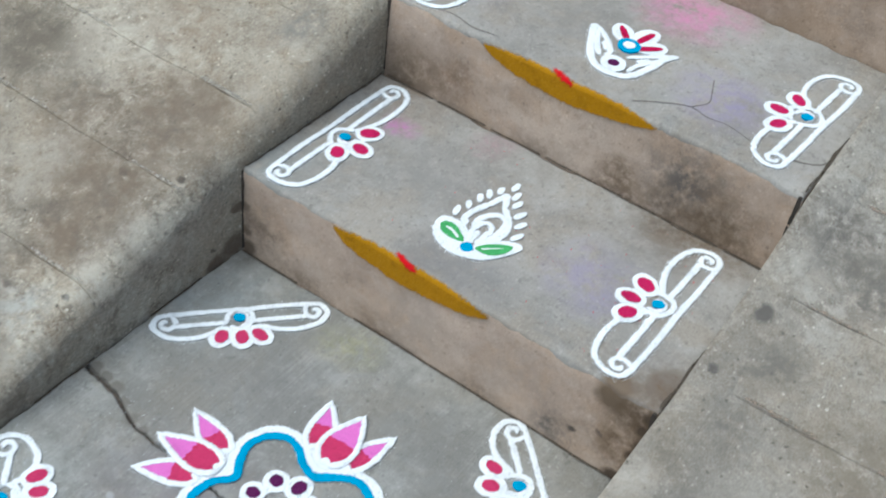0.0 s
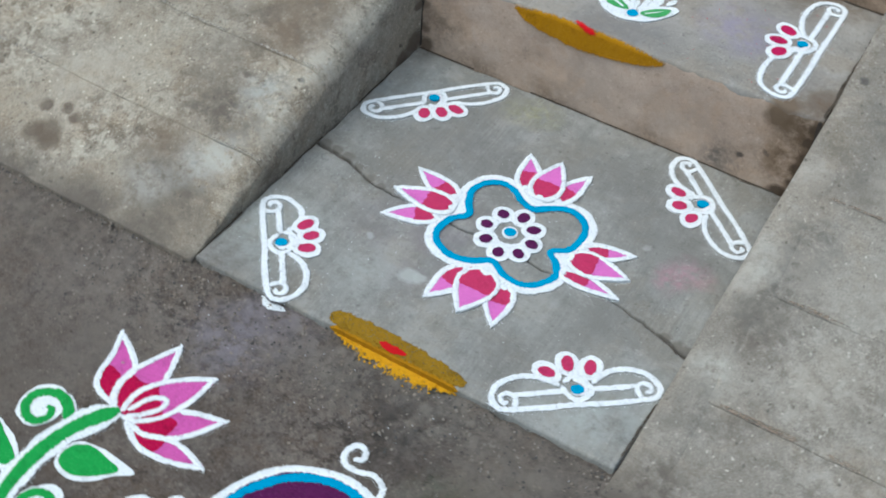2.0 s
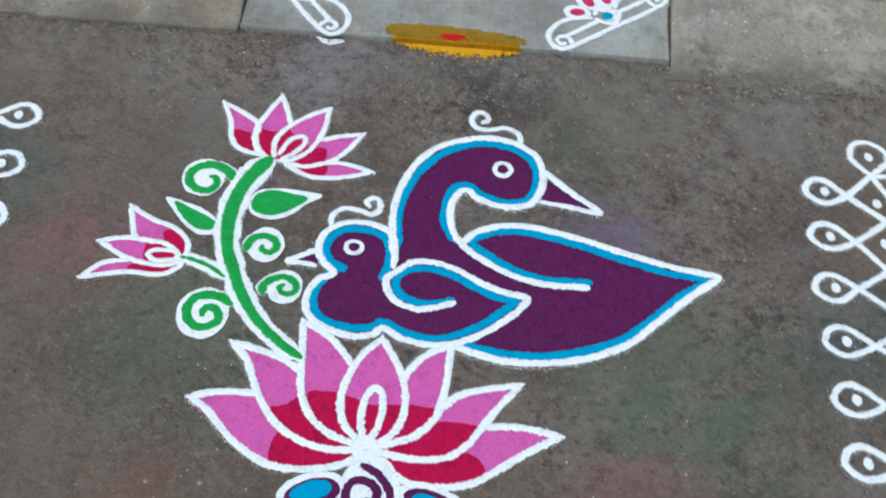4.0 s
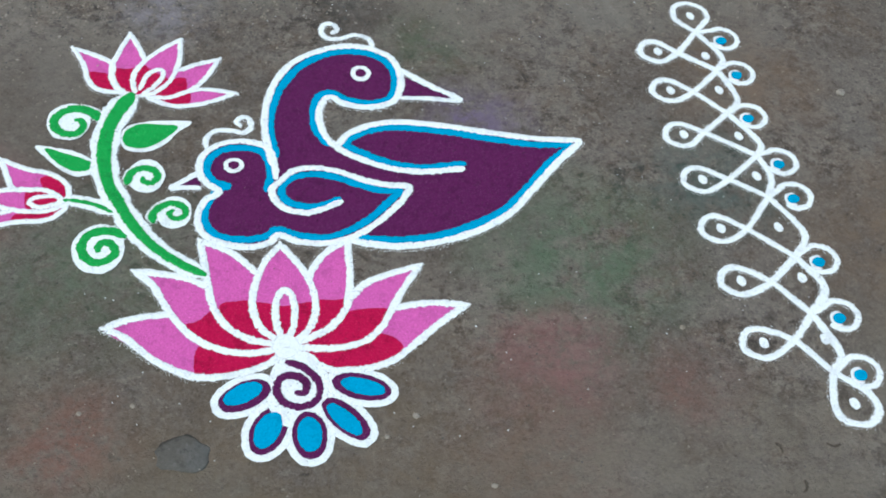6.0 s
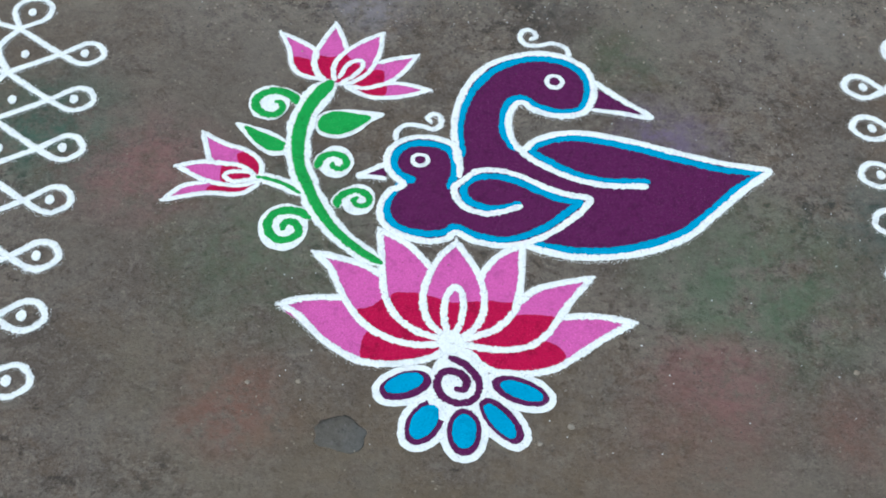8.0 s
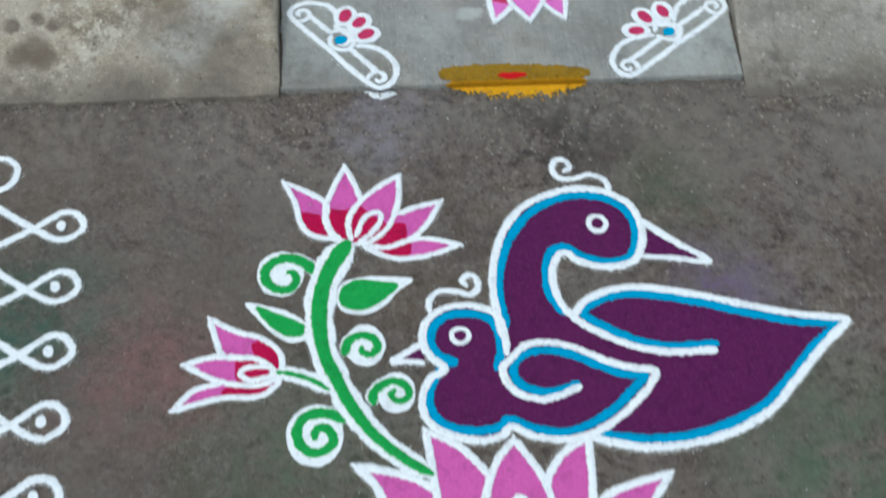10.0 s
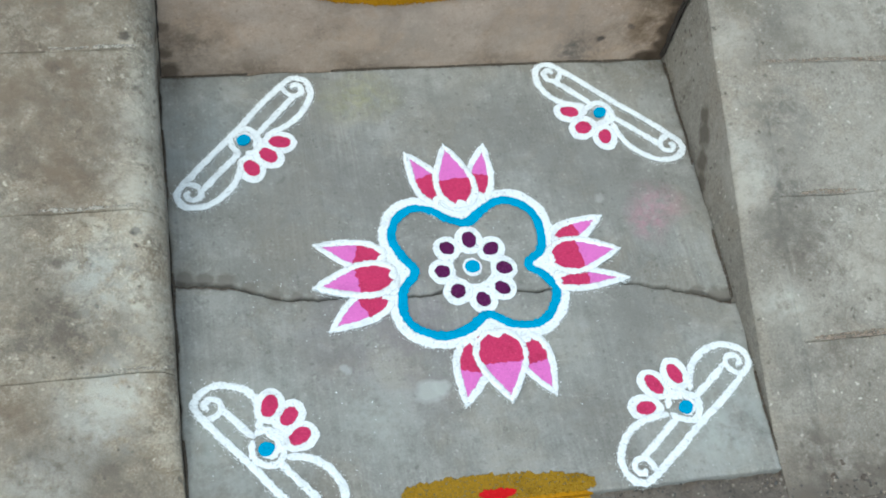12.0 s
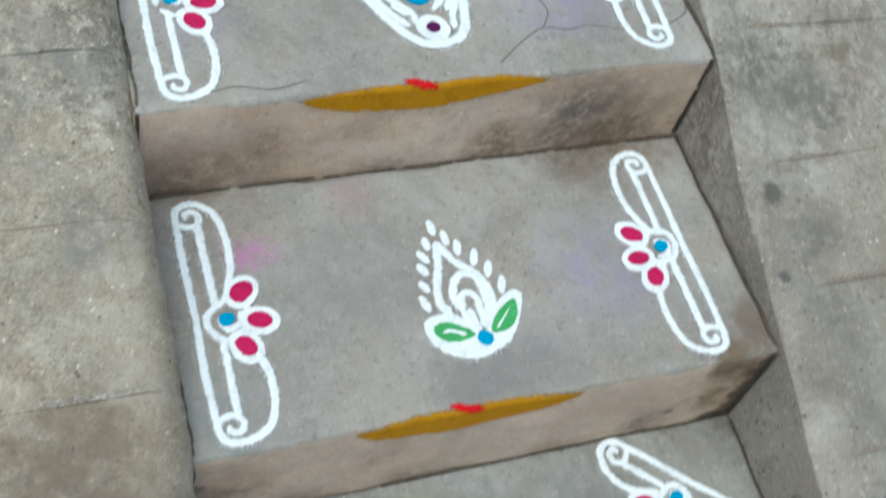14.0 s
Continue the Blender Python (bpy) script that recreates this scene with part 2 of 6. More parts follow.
ROSE, MAUVE, MOSS, NEAR_BLACK = (0.42, 0.16, 0.24), (0.24, 0.21, 0.30), (0.09, 0.13, 0.08), (0.045, 0.040, 0.036)
GROUND_MAT = cement("worn_ground", (0.116, 0.094, 0.077), (0.168, 0.144, 0.123), (0.064, 0.052, 0.044), grit=0.42, patch=3.6, bump=1.0, gravel=0.16, pits=0.6, drift=0.5, crust=0.5, specks=0.6, sand=0.38, stains=(
    marks((0.150, 0.128, 0.106), 0.7, (-0.16, -0.30, 0, 0.15), (-0.04, -0.36, 0, 0.12), (0.03, -0.22, 0, 0.10), (-0.2, -0.6, 0, 0.14)) +
    marks((0.155, 0.132, 0.100), 0.7, (0.02, -0.96, 0, 0.17), (0.20, -1.00, 0, 0.15), (-0.10, -0.82, 0, 0.15), (0.62, -0.12, 0, 0.09)) +
    marks((0.24, 0.22, 0.24), 0.8, (0.16, -0.1, 0, 0.1))
    + marks((0.26, 0.24, 0.27), 0.6, (0.19, -0.02, 0, 0.08))
    + marks(NEAR_BLACK, 0.9, (0.45, -0.1, 0, 0.12))
    + marks((0.2, 0.18, 0.16), 0.6, (0.42, -0.03, 0, 0.06))
    + marks((0.07, 0.1, 0.06), 0.6, (0.58, -0.22, 0, 0.1))
    + marks((0.16, 0.12, 0.2), 0.8, (0.62, -0.42, 0, 0.12))
    + marks(MOSS, 0.6, (0.05, -0.62, 0, 0.2))
    + marks(MOSS, 0.8, (0.72, -0.68, 0, 0.22))
    + marks((0.21, 0.1, 0.095), 0.6, (0.64, -0.84, 0, 0.13))
    + marks((0.19, 0.095, 0.075), 0.4, (0.83, -0.9, 0, 0.09))
    + marks((0.24, 0.12, 0.12), 0.6, (-0.16, -0.48, 0, 0.15))
    + marks((0.2, 0.08, 0.06), 0.6, (0.02, -0.88, 0, 0.1))
    + marks((0.05, 0.11, 0.08), 0.8, (-0.33, -0.4, 0, 0.16))
    + marks((0.05, 0.09, 0.08), 0.6, (0.95, -0.55, 0, 0.15))
    + marks((0.17, 0.12, 0.085), 0.8, (1.08, -0.35, 0, 0.16))
    + marks((0.16, 0.115, 0.08), 0.8, (1.2, -0.7, 0, 0.2))
    + marks((0.2, 0.1, 0.07), 0.4, (0.6, -0.98, 0, 0.15))
    + marks((0.15, 0.12, 0.09), 0.6, (-0.45, -0.2, 0, 0.2))
    + marks((0.16, 0.14, 0.12), 0.6, (0, -0.22, 0, 0.12))
    + marks((0.165, 0.145, 0.125), 0.8, (0.85, -0.15, 0, 0.14))
    + marks((0.19, 0.17, 0.155), 0.8, (0.25, -0.07, 0, 0.08))
    + marks((0.17, 0.15, 0.13), 0.8, (0.62, -0.07, 0, 0.1))
    + marks((0.19, 0.162, 0.135), 0.8, (-0.55, -0.08, 0, 0.17))
    + marks((0.195, 0.17, 0.142), 0.8, (-0.3, -0.07, 0, 0.16))
    + marks((0.2, 0.175, 0.15), 0.8, (-0.08, -0.08, 0, 0.15))
    + marks((0.205, 0.185, 0.16), 0.8, (0.5, -0.05, 0, 0.1))
    + marks((0.185, 0.165, 0.14), 0.8, (0.66, -0.12, 0, 0.14))
    + marks((0.2, 0.18, 0.155), 0.8, (0.92, -0.12, 0, 0.15), (0.33, -0.06, 0, 0.07))
    + marks((0.19, 0.165, 0.14), 0.8, (1.1, -0.14, 0, 0.15))
    + marks((0.15, 0.11, 0.07), 0.6, (0.33, -0.98, 0, 0.4))
    + marks((0.165, 0.14, 0.11), 0.8, (0.918, -1.03, 0, 0.16), (0.699, -1.01, 0, 0.17), (1.15, -0.95, 0, 0.2))
    + marks((0.19, 0.10, 0.08), 0.4, (0.8, -0.912, 0, 0.05))
    + marks((0.22, 0.115, 0.11), 0.6, (0.663, -0.827, 0, 0.09))
    + marks((0.165, 0.14, 0.11), 0.6, (0.45, -1.05, 0, 0.18))))
LANDING_MAT = cement("smooth_cement", (0.215, 0.212, 0.196), (0.290, 0.286, 0.266), (0.160, 0.155, 0.140), grit=0.20, pits=0.4, drift=0.28, mottle=(0.44, 0.57), brush=0.46, patch=4.4, bump=0.22, stains=(
    marks((0.125, 0.112, 0.095), 0.8, *[(x, y, 0.012, r) for x, y, r in ((0.03, 0.333, 0.016), (0.055, 0.328, 0.014), (0.08, 0.322, 0.016), (0.11, 0.312, 0.013), (0.14, 0.297, 0.015), (0.165, 0.293, 0.010), (0.70, 0.255, 0.012), (0.725, 0.248, 0.014), (0.745, 0.243, 0.017))]) +
    marks((0.145, 0.138, 0.125), 0.6, (0.34, 0.50, 0.012, 0.07), (0.20, 0.22, 0.012, 0.06), (0.66, 0.46, 0.012, 0.07), (0.50, 0.10, 0.012, 0.06), (0.06, 0.22, 0.012, 0.05), (0.72, 0.17, 0.012, 0.05)) +
    marks(ROSE, 0.4, (0.665, 0.38, 0.012, 0.055))
    + marks((0.32, 0.31, 0.12), 0.35, (0.29, 0.62, 0.012, 0.06))
    + marks((0.2, 0.17, 0.2), 0.4, (0.3, 0.24, 0.012, 0.16))
    + marks((0.36, 0.37, 0.35), 0.8, (0.313, 0.146, 0.012, 0.02), (0.33, 0.15, 0.012, 0.013))
    + marks((0.36, 0.37, 0.36), 0.6, (0.215, 0.186, 0.012, 0.01))
    + marks((0.34, 0.34, 0.32), 0.6, (0.601, 0.415, 0.012, 0.01))
    + marks((0.3, 0.31, 0.29), 0.8, (0.238, 0.115, 0.012, 0.07))
    + marks((0.34, 0.35, 0.33), 0.8, (0.659, 0.057, 0.012, 0.06))
    + marks((0.33, 0.34, 0.32), 0.8, (0.589, 0.024, 0.012, 0.05))
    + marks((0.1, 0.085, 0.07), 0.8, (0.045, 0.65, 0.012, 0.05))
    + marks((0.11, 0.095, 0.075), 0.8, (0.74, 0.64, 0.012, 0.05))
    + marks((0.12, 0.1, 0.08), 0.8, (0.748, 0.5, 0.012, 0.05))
    + marks((0.15, 0.155, 0.15), 0.4, (0.16, 0.6, 0.012, 0.2))
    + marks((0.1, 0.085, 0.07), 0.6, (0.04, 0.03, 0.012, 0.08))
    + marks((0.17, 0.165, 0.15), 0.6, (0.14, 0.37, 0.012, 0.1), (0.6, 0.22, 0.012, 0.1))
    + marks((0.31, 0.33, 0.31), 0.6, (0.07, 0.11, 0.012, 0.12))
    + marks((0.3, 0.32, 0.3), 0.6, (0.7, 0.09, 0.012, 0.12))
    + marks((0.26, 0.285, 0.285), 0.4, (0.08, 0.53, 0.012, 0.12))
    + marks((0.16, 0.157, 0.145), 0.6, (0.55, 0.46, 0.012, 0.15))
    + marks((0.165, 0.16, 0.15), 0.6, (0.25, 0.46, 0.012, 0.14))
    + marks((0.175, 0.17, 0.155), 0.6, (0.45, 0.58, 0.012, 0.12))
    + marks((0.3, 0.3, 0.28), 0.4, (0.48, 0.19, 0.012, 0.14))))
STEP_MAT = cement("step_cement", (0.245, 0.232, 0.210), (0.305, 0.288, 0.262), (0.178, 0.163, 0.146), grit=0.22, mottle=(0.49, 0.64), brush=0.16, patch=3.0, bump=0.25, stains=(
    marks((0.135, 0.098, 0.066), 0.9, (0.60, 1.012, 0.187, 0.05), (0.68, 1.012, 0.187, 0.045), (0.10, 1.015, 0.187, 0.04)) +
    marks(MAUVE, 0.6, (0.57, 0.83, 0.187, 0.1))
    + marks((0.13, 0.092, 0.06), 0.9, (0.742, 0.682, 0.187, 0.045), (0.70, 0.675, 0.187, 0.03), (0.755, 0.72, 0.187, 0.035))
    + marks((0.20, 0.19, 0.175), 0.6, (0.40, 0.71, 0.187, 0.07), (0.25, 0.85, 0.187, 0.12), (0.62, 0.93, 0.187, 0.10), (0.3, 1.2, 0.345, 0.12))
    + marks((0.40, 0.16, 0.33), 0.8, (0.135, 0.93, 0.187, 0.04))
    + marks((0.34, 0.2, 0.23), 0.4, (0.28, 0.99, 0.187, 0.05))
    + marks(MAUVE, 0.8, (0.58, 1.16, 0.345, 0.1))
    + marks((0.5, 0.2, 0.33), 0.8, (0.42, 1.36, 0.345, 0.13))
    + marks(MAUVE, 0.4, (0.12, 1.16, 0.345, 0.08))
    + marks((0.15, 0.145, 0.15), 0.4, (0.4, 0.7, 0.187, 0.12))
    + marks((0.15, 0.13, 0.11), 0.4, (0.55, 1, 0.187, 0.14))
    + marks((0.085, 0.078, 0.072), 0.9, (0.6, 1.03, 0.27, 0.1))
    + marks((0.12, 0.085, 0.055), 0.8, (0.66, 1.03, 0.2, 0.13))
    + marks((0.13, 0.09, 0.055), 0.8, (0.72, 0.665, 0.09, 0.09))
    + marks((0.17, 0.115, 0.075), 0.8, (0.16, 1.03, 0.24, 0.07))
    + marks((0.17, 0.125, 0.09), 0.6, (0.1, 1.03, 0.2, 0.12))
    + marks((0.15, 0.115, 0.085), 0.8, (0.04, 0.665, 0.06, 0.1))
    + marks((0.13, 0.1, 0.075), 0.9, (0.745, 0.69, 0.187, 0.06))
    + marks((0.17, 0.15, 0.13), 0.8, (0.735, 0.74, 0.187, 0.06))
    + marks((0.2, 0.21, 0.2), 0.8, (0.05, 0.7, 0.187, 0.09))))
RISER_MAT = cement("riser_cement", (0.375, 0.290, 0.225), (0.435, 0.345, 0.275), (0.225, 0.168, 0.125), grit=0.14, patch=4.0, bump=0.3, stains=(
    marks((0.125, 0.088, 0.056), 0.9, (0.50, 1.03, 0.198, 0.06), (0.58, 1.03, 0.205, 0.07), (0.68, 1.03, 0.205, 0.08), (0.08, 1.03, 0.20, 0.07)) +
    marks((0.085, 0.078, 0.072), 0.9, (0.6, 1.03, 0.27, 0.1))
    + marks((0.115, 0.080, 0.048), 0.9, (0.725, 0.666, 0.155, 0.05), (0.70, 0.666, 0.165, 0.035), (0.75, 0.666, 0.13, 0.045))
    + marks((0.31, 0.255, 0.21), 0.6, (0.35, 0.666, 0.08, 0.12), (0.55, 0.666, 0.10, 0.10))
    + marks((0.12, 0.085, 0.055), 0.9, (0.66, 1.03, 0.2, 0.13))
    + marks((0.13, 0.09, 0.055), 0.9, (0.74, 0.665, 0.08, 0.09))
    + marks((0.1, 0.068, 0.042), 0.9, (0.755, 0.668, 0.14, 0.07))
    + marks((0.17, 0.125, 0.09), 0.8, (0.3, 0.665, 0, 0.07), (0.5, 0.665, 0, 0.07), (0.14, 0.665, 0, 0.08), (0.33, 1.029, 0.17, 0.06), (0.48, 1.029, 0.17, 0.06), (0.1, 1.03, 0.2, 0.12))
    + marks((0.17, 0.115, 0.075), 0.8, (0.16, 1.03, 0.24, 0.07))
    + marks((0.15, 0.115, 0.085), 0.8, (0.04, 0.665, 0.06, 0.1))
    + marks(NEAR_BLACK, 0.8, (0.655, 0.664, 0.058, 0.009))
    + marks(NEAR_BLACK, 0.6, (0.695, 0.664, 0.084, 0.008))
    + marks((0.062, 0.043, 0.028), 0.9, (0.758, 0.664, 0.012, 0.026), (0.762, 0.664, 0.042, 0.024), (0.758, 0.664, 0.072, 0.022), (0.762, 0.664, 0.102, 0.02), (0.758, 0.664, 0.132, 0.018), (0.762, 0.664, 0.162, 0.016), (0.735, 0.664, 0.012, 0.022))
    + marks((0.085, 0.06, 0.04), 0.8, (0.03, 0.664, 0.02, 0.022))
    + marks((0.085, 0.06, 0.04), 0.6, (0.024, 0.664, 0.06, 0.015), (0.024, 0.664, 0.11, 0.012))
    + marks((0.1, 0.09, 0.08), 0.8, (0.63, 0.665, 0.04, 0.05))
    + marks((0.17, 0.115, 0.07), 0.6, (0.45, 1.44, 0.45, 0.4))))
DAMP = (0.115, 0.098, 0.080)
RAMP_LEFT_MAT = cement("ramp_cement_left", (0.285, 0.243, 0.184), (0.400, 0.362, 0.292), (0.150, 0.120, 0.088), grit=0.20, patch=2.8, bump=0.6, vary=0.22, gravel=0.10, pits=0.6, crust=0.38, toe=(0.065, -0.03), mottle=(0.48, 0.62), specks=0.9, sand=0.45, stains=(
    marks((0.125, 0.098, 0.072), 0.8, (-0.354, 0.068, 0.035, 0.034), (-0.336, 0.055, 0.031, 0.026), (-0.376, 0.06, 0.032, 0.024))
    # small holes, put in as dark dots of colour without depth
    + marks(NEAR_BLACK, 0.8, (-0.103, 0.534, 0.189, 0.011), (-0.02, 0.571, 0.201, 0.01))
    + marks(NEAR_BLACK, 0.9, (-0.091, 0.128, 0.055, 0.006), (-0.022, 0.336, 0.123, 0.007))
    + marks((0.26, 0.235, 0.2), 0.4, (-0.115, 0.299, 0.111, 0.022))
    + marks((0.13, 0.11, 0.09), 0.8, (-0.111, 0.303, 0.113, 0.009))
    + marks((0.46, 0.44, 0.38), 0.9, (-0.039, 0.159, 0.065, 0.05), (-0.014, 0.357, 0.13, 0.045))
    + marks((0.42, 0.39, 0.33), 0.8, (-0.014, 0.454, 0.162, 0.06))
    + marks((0.44, 0.42, 0.36), 0.8, (-0.021, 0.238, 0.091, 0.05))
    + marks((0.46, 0.44, 0.38), 0.8, (-0.055, 0.156, 0.064, 0.05))
    + marks((0.46, 0.48, 0.49), 0.4, (0.006, 0.388, 0.135, 0.01))
    + marks(DAMP, 0.9, (-0.096, 0.244, 0.093, 0.07), (-0.062, 0.077, 0.038, 0.07))
    + marks(DAMP, 0.8, (-0.14, 0.229, 0.088, 0.08), (-0.042, 0.215, 0.083, 0.05), (-0.125, 0.1, 0.045, 0.08), (-0.13, 0.45, 0.16, 0.16), (-0.1, 0.64, 0.22, 0.12), (-0.28, 0.6, 0.21, 0.08), (-0.08, -0.01, 0.01, 0.06), (-0.2, -0.01, 0.01, 0.06), (-0.34, -0.01, 0.01, 0.06), (-0.48, -0.01, 0.01, 0.06))
    + marks((0.17, 0.125, 0.085), 0.8, (-0.096, 0.394, 0.143, 0.06))
    + marks((0.15, 0.115, 0.08), 0.4, (0.012, 0.276, 0.07, 0.06))
    + marks((0.11, 0.082, 0.06), 0.8, (0.013, 0.645, 0.03, 0.032), (0.013, 0.605, 0.015, 0.026), (0.013, 0.655, 0.11, 0.016))
    + marks((0.15, 0.12, 0.09), 0.6, (0.013, 0.2, 0.03, 0.06))
    + marks((0.1, 0.075, 0.055), 0.9, (-0.389, 0.11, 0.049, 0.016), (-0.351, 0.118, 0.051, 0.015), (-0.328, 0.108, 0.048, 0.015))
    + marks(DAMP, 0.6, (-0.18, 0.3, 0.11, 0.1), (-0.36, 0.43, 0.15, 0.13))
    + marks((0.21, 0.16, 0.11), 0.8, (-0.22, 0.8, 0.28, 0.1))
    + marks(DAMP, 0.4, (-0.1, 0.5, 0.18, 0.1), (-0.06, 0.42, 0.15, 0.08), (-0.13, 0.1, 0.04, 0.09))
    + marks((0.1, 0.09, 0.07), 0.8, (-0.43, 0.66, 0.23, 0.1))
    + marks((0.145, 0.125, 0.1), 0.8, (-0.07, 0.06, 0.03, 0.1))
    + marks((0.36, 0.36, 0.33), 0.8, (-0.06, 0.29, 0.1, 0.05))
    + marks((0.36, 0.35, 0.31), 0.8, (-0.05, 0.18, 0.07, 0.05))
    + marks((0.135, 0.115, 0.088), 0.8, (-0.383, 0.614, 0.215, 0.13), (-0.47, 0.631, 0.221, 0.12))
    + marks((0.165, 0.128, 0.092), 0.9, (-0.1, 0.627, 0.22, 0.11), (-0.093, 0.511, 0.181, 0.1), (-0.18, 0.50, 0.177, 0.09), (-0.25, 0.56, 0.197, 0.10), (-0.086, 0.411, 0.148, 0.09))
    + marks((0.165, 0.128, 0.092), 0.9, (-0.062, 0.701, 0.244, 0.08), (-0.169, 0.147, 0.061, 0.06))
    + marks((0.385, 0.35, 0.29), 0.6, (-0.295, 0.735, 0.255, 0.13), (-0.036, 0.847, 0.292, 0.1), (-0.245, 0.478, 0.17, 0.08), (-0.037, 0.74, 0.257, 0.05), (-0.37, 0.186, 0.074, 0.12))
    + marks((0.165, 0.16, 0.145), 0.8, (-0.06, 0.902, 0.31, 0.07), (-0.079, 1.09, 0.372, 0.1))
    + marks((0.165, 0.16, 0.145), 0.6, (-0.02, 1.118, 0.381, 0.07), (-0.129, 0.993, 0.34, 0.07))
    + marks((0.385, 0.35, 0.29), 0.8, (-0.015, 0.378, 0.137, 0.05))
    + marks((0.4, 0.39, 0.35), 0.8, (-0.07, 0.128, 0.055, 0.07))
    + marks((0.4, 0.39, 0.35), 0.6, (-0.131, 0.067, 0.035, 0.06))
    + marks((0.165, 0.128, 0.092), 0.9, (-0.163, 0.663, 0.231, 0.1))))
RAMP_RIGHT_MAT = cement("ramp_cement_right", (0.248, 0.228, 0.194), (0.338, 0.314, 0.272), (0.150, 0.130, 0.104), grit=0.18, patch=2.6, bump=0.55, vary=0.22, gravel=0.08, pits=0.5, crust=0.32, toe=(0.01, -0.055), mottle=(0.50, 0.64), specks=0.75, sand=0.36, stains=(
    marks((0.11, 0.1, 0.086), 0.9, (0.83, 0.36, 0.11, 0.07))
    + marks((0.15, 0.135, 0.11), 0.8, (0.9, 0.56, 0.17, 0.08))
    + marks((0.37, 0.34, 0.29), 0.6, (0.93, 0.25, 0.08, 0.08))
    + marks((0.14, 0.125, 0.1), 0.8, (0.8, 0.62, 0.19, 0.06))
    + marks((0.17, 0.145, 0.11), 0.8, (1.02, 0.72, 0.22, 0.12))
    + marks(DAMP, 0.8, (0.82, 0.27, 0.08, 0.07))
    + marks(DAMP, 0.6, (0.84, 0.14, 0.04, 0.05), (0.81, 0.53, 0.16, 0.05))
    + marks((0.08, 0.075, 0.068), 0.9, (0.813, 0.854, 0.264, 0.018), (0.796, 0.747, 0.23, 0.01))
    + marks((0.1, 0.085, 0.065), 0.8, (0.76, 0.498, 0.08, 0.018), (0.76, 0.476, 0.062, 0.022), (0.759, 0.452, 0.034, 0.022), (0.757, 0.43, 0.012, 0.02))
    + marks((0.4, 0.385, 0.34), 0.8, (0.779, 0.376, 0.115, 0.06), (0.787, 0.184, 0.055, 0.05))
    + marks((0.11, 0.1, 0.088), 0.8, (0.86, 1.02, 0.31, 0.09), (0.92, 0.95, 0.29, 0.06))
    + marks((0.13, 0.12, 0.1), 0.6, (0.87, 0.8, 0.25, 0.05))
    + marks(DAMP, 0.9, (0.8, -0.01, 0, 0.09), (0.9, -0.03, 0, 0.09), (1, -0.03, 0, 0.09), (1.1, -0.03, 0, 0.09))
    + marks((0.14, 0.115, 0.085), 0.8, (1, 1.05, 0.33, 0.1))
    + marks((0.135, 0.125, 0.108), 0.8, (0.878, 0.979, 0.303, 0.06), (0.848, 0.795, 0.246, 0.07), (0.859, 0.687, 0.212, 0.08), (0.827, 0.453, 0.139, 0.05), (0.855, 0.418, 0.128, 0.05), (0.812, 0.296, 0.09, 0.05), (0.785, 0.126, 0.036, 0.05))
    + marks((0.135, 0.125, 0.108), 0.6, (0.865, 0.593, 0.183, 0.06), (0.925, 0.986, 0.306, 0.06))
    + marks((0.37, 0.345, 0.3), 0.8, (0.785, 0.549, 0.169, 0.05), (0.756, 0.355, 0.108, 0.05))
    + marks((0.37, 0.345, 0.3), 0.6, (0.943, 0.574, 0.177, 0.09), (0.81, 0.942, 0.292, 0.06))
    + marks((0.37, 0.345, 0.3), 0.4, (0.848, 0.397, 0.121, 0.05), (0.98, 0.4, 0.125, 0.1))))
PLASTER = cement("plain_plaster", (0.45, 0.43, 0.40), (0.5, 0.48, 0.45), (0.36, 0.34, 0.31))
WHITE = powder("white_powder", (0.735, 0.770, 0.790), 0.70, 0.68, 0.56, (0.59, 0.67))
PINK = powder("pink_powder", (0.53, 0.098, 0.350), 0.80, 0.62)
RED = powder("crimson_powder", (0.40, 0.003, 0.056), 0.9, 0.5)
PURPLE = powder("purple_powder", (0.084, 0.011, 0.068), 0.8, 0.55)
BLUE = powder("blue_powder", (0.003, 0.270, 0.480), 0.6, 0.65)
SAGE = powder("thin_green_powder", (0.060, 0.270, 0.085), 0.9, 1.6)
GREEN = powder("green_powder", (0.030, 0.300, 0.060), 0.9, 0.62)
YELLOW = powder("turmeric_powder", (0.37, 0.175, 0.003), 0.8, 0.62)
RED2 = powder("rose_powder", (0.46, 0.034, 0.110), 0.8, 0.66)
CRIMSON = powder("deep_rose_powder", (0.43, 0.012, 0.085), 0.8, 0.66)
PINK2 = powder("pale_pink_powder", (0.60, 0.150, 0.46), 0.6, 0.72)
MORTAR = powder("mortar_crust", (0.390, 0.360, 0.305), 0.85, 0.62, 0.95, (0.44, 0.54))
HAIRLINE = powder("hairline_dirt", (0.135, 0.122, 0.108), 0.7, 0.7, 0.8, (0.5, 0.6))
SEAM = powder("seam_dirt", (0.085, 0.070, 0.055), 0.7, 0.55, 0.8, (0.5, 0.6))
RUST = powder("brown_mortar_crust", (0.285, 0.225, 0.175), 0.85, 0.62, 0.95, (0.44, 0.54))
THIN = powder("thin_turmeric", (0.26, 0.150, 0.012), 0.9, 0.55, 0.7, (0.54, 0.64))
AMBER = powder("turmeric_grains", (0.62, 0.33, 0.010), 0.35, 0.6)
VERMILION = powder("vermilion_powder", (0.46, 0.006, 0.010), 0.45, 0.7)
STONE = cement("grit_stone", (0.21, 0.185, 0.155), (0.29, 0.26, 0.22), (0.14, 0.12, 0.10))

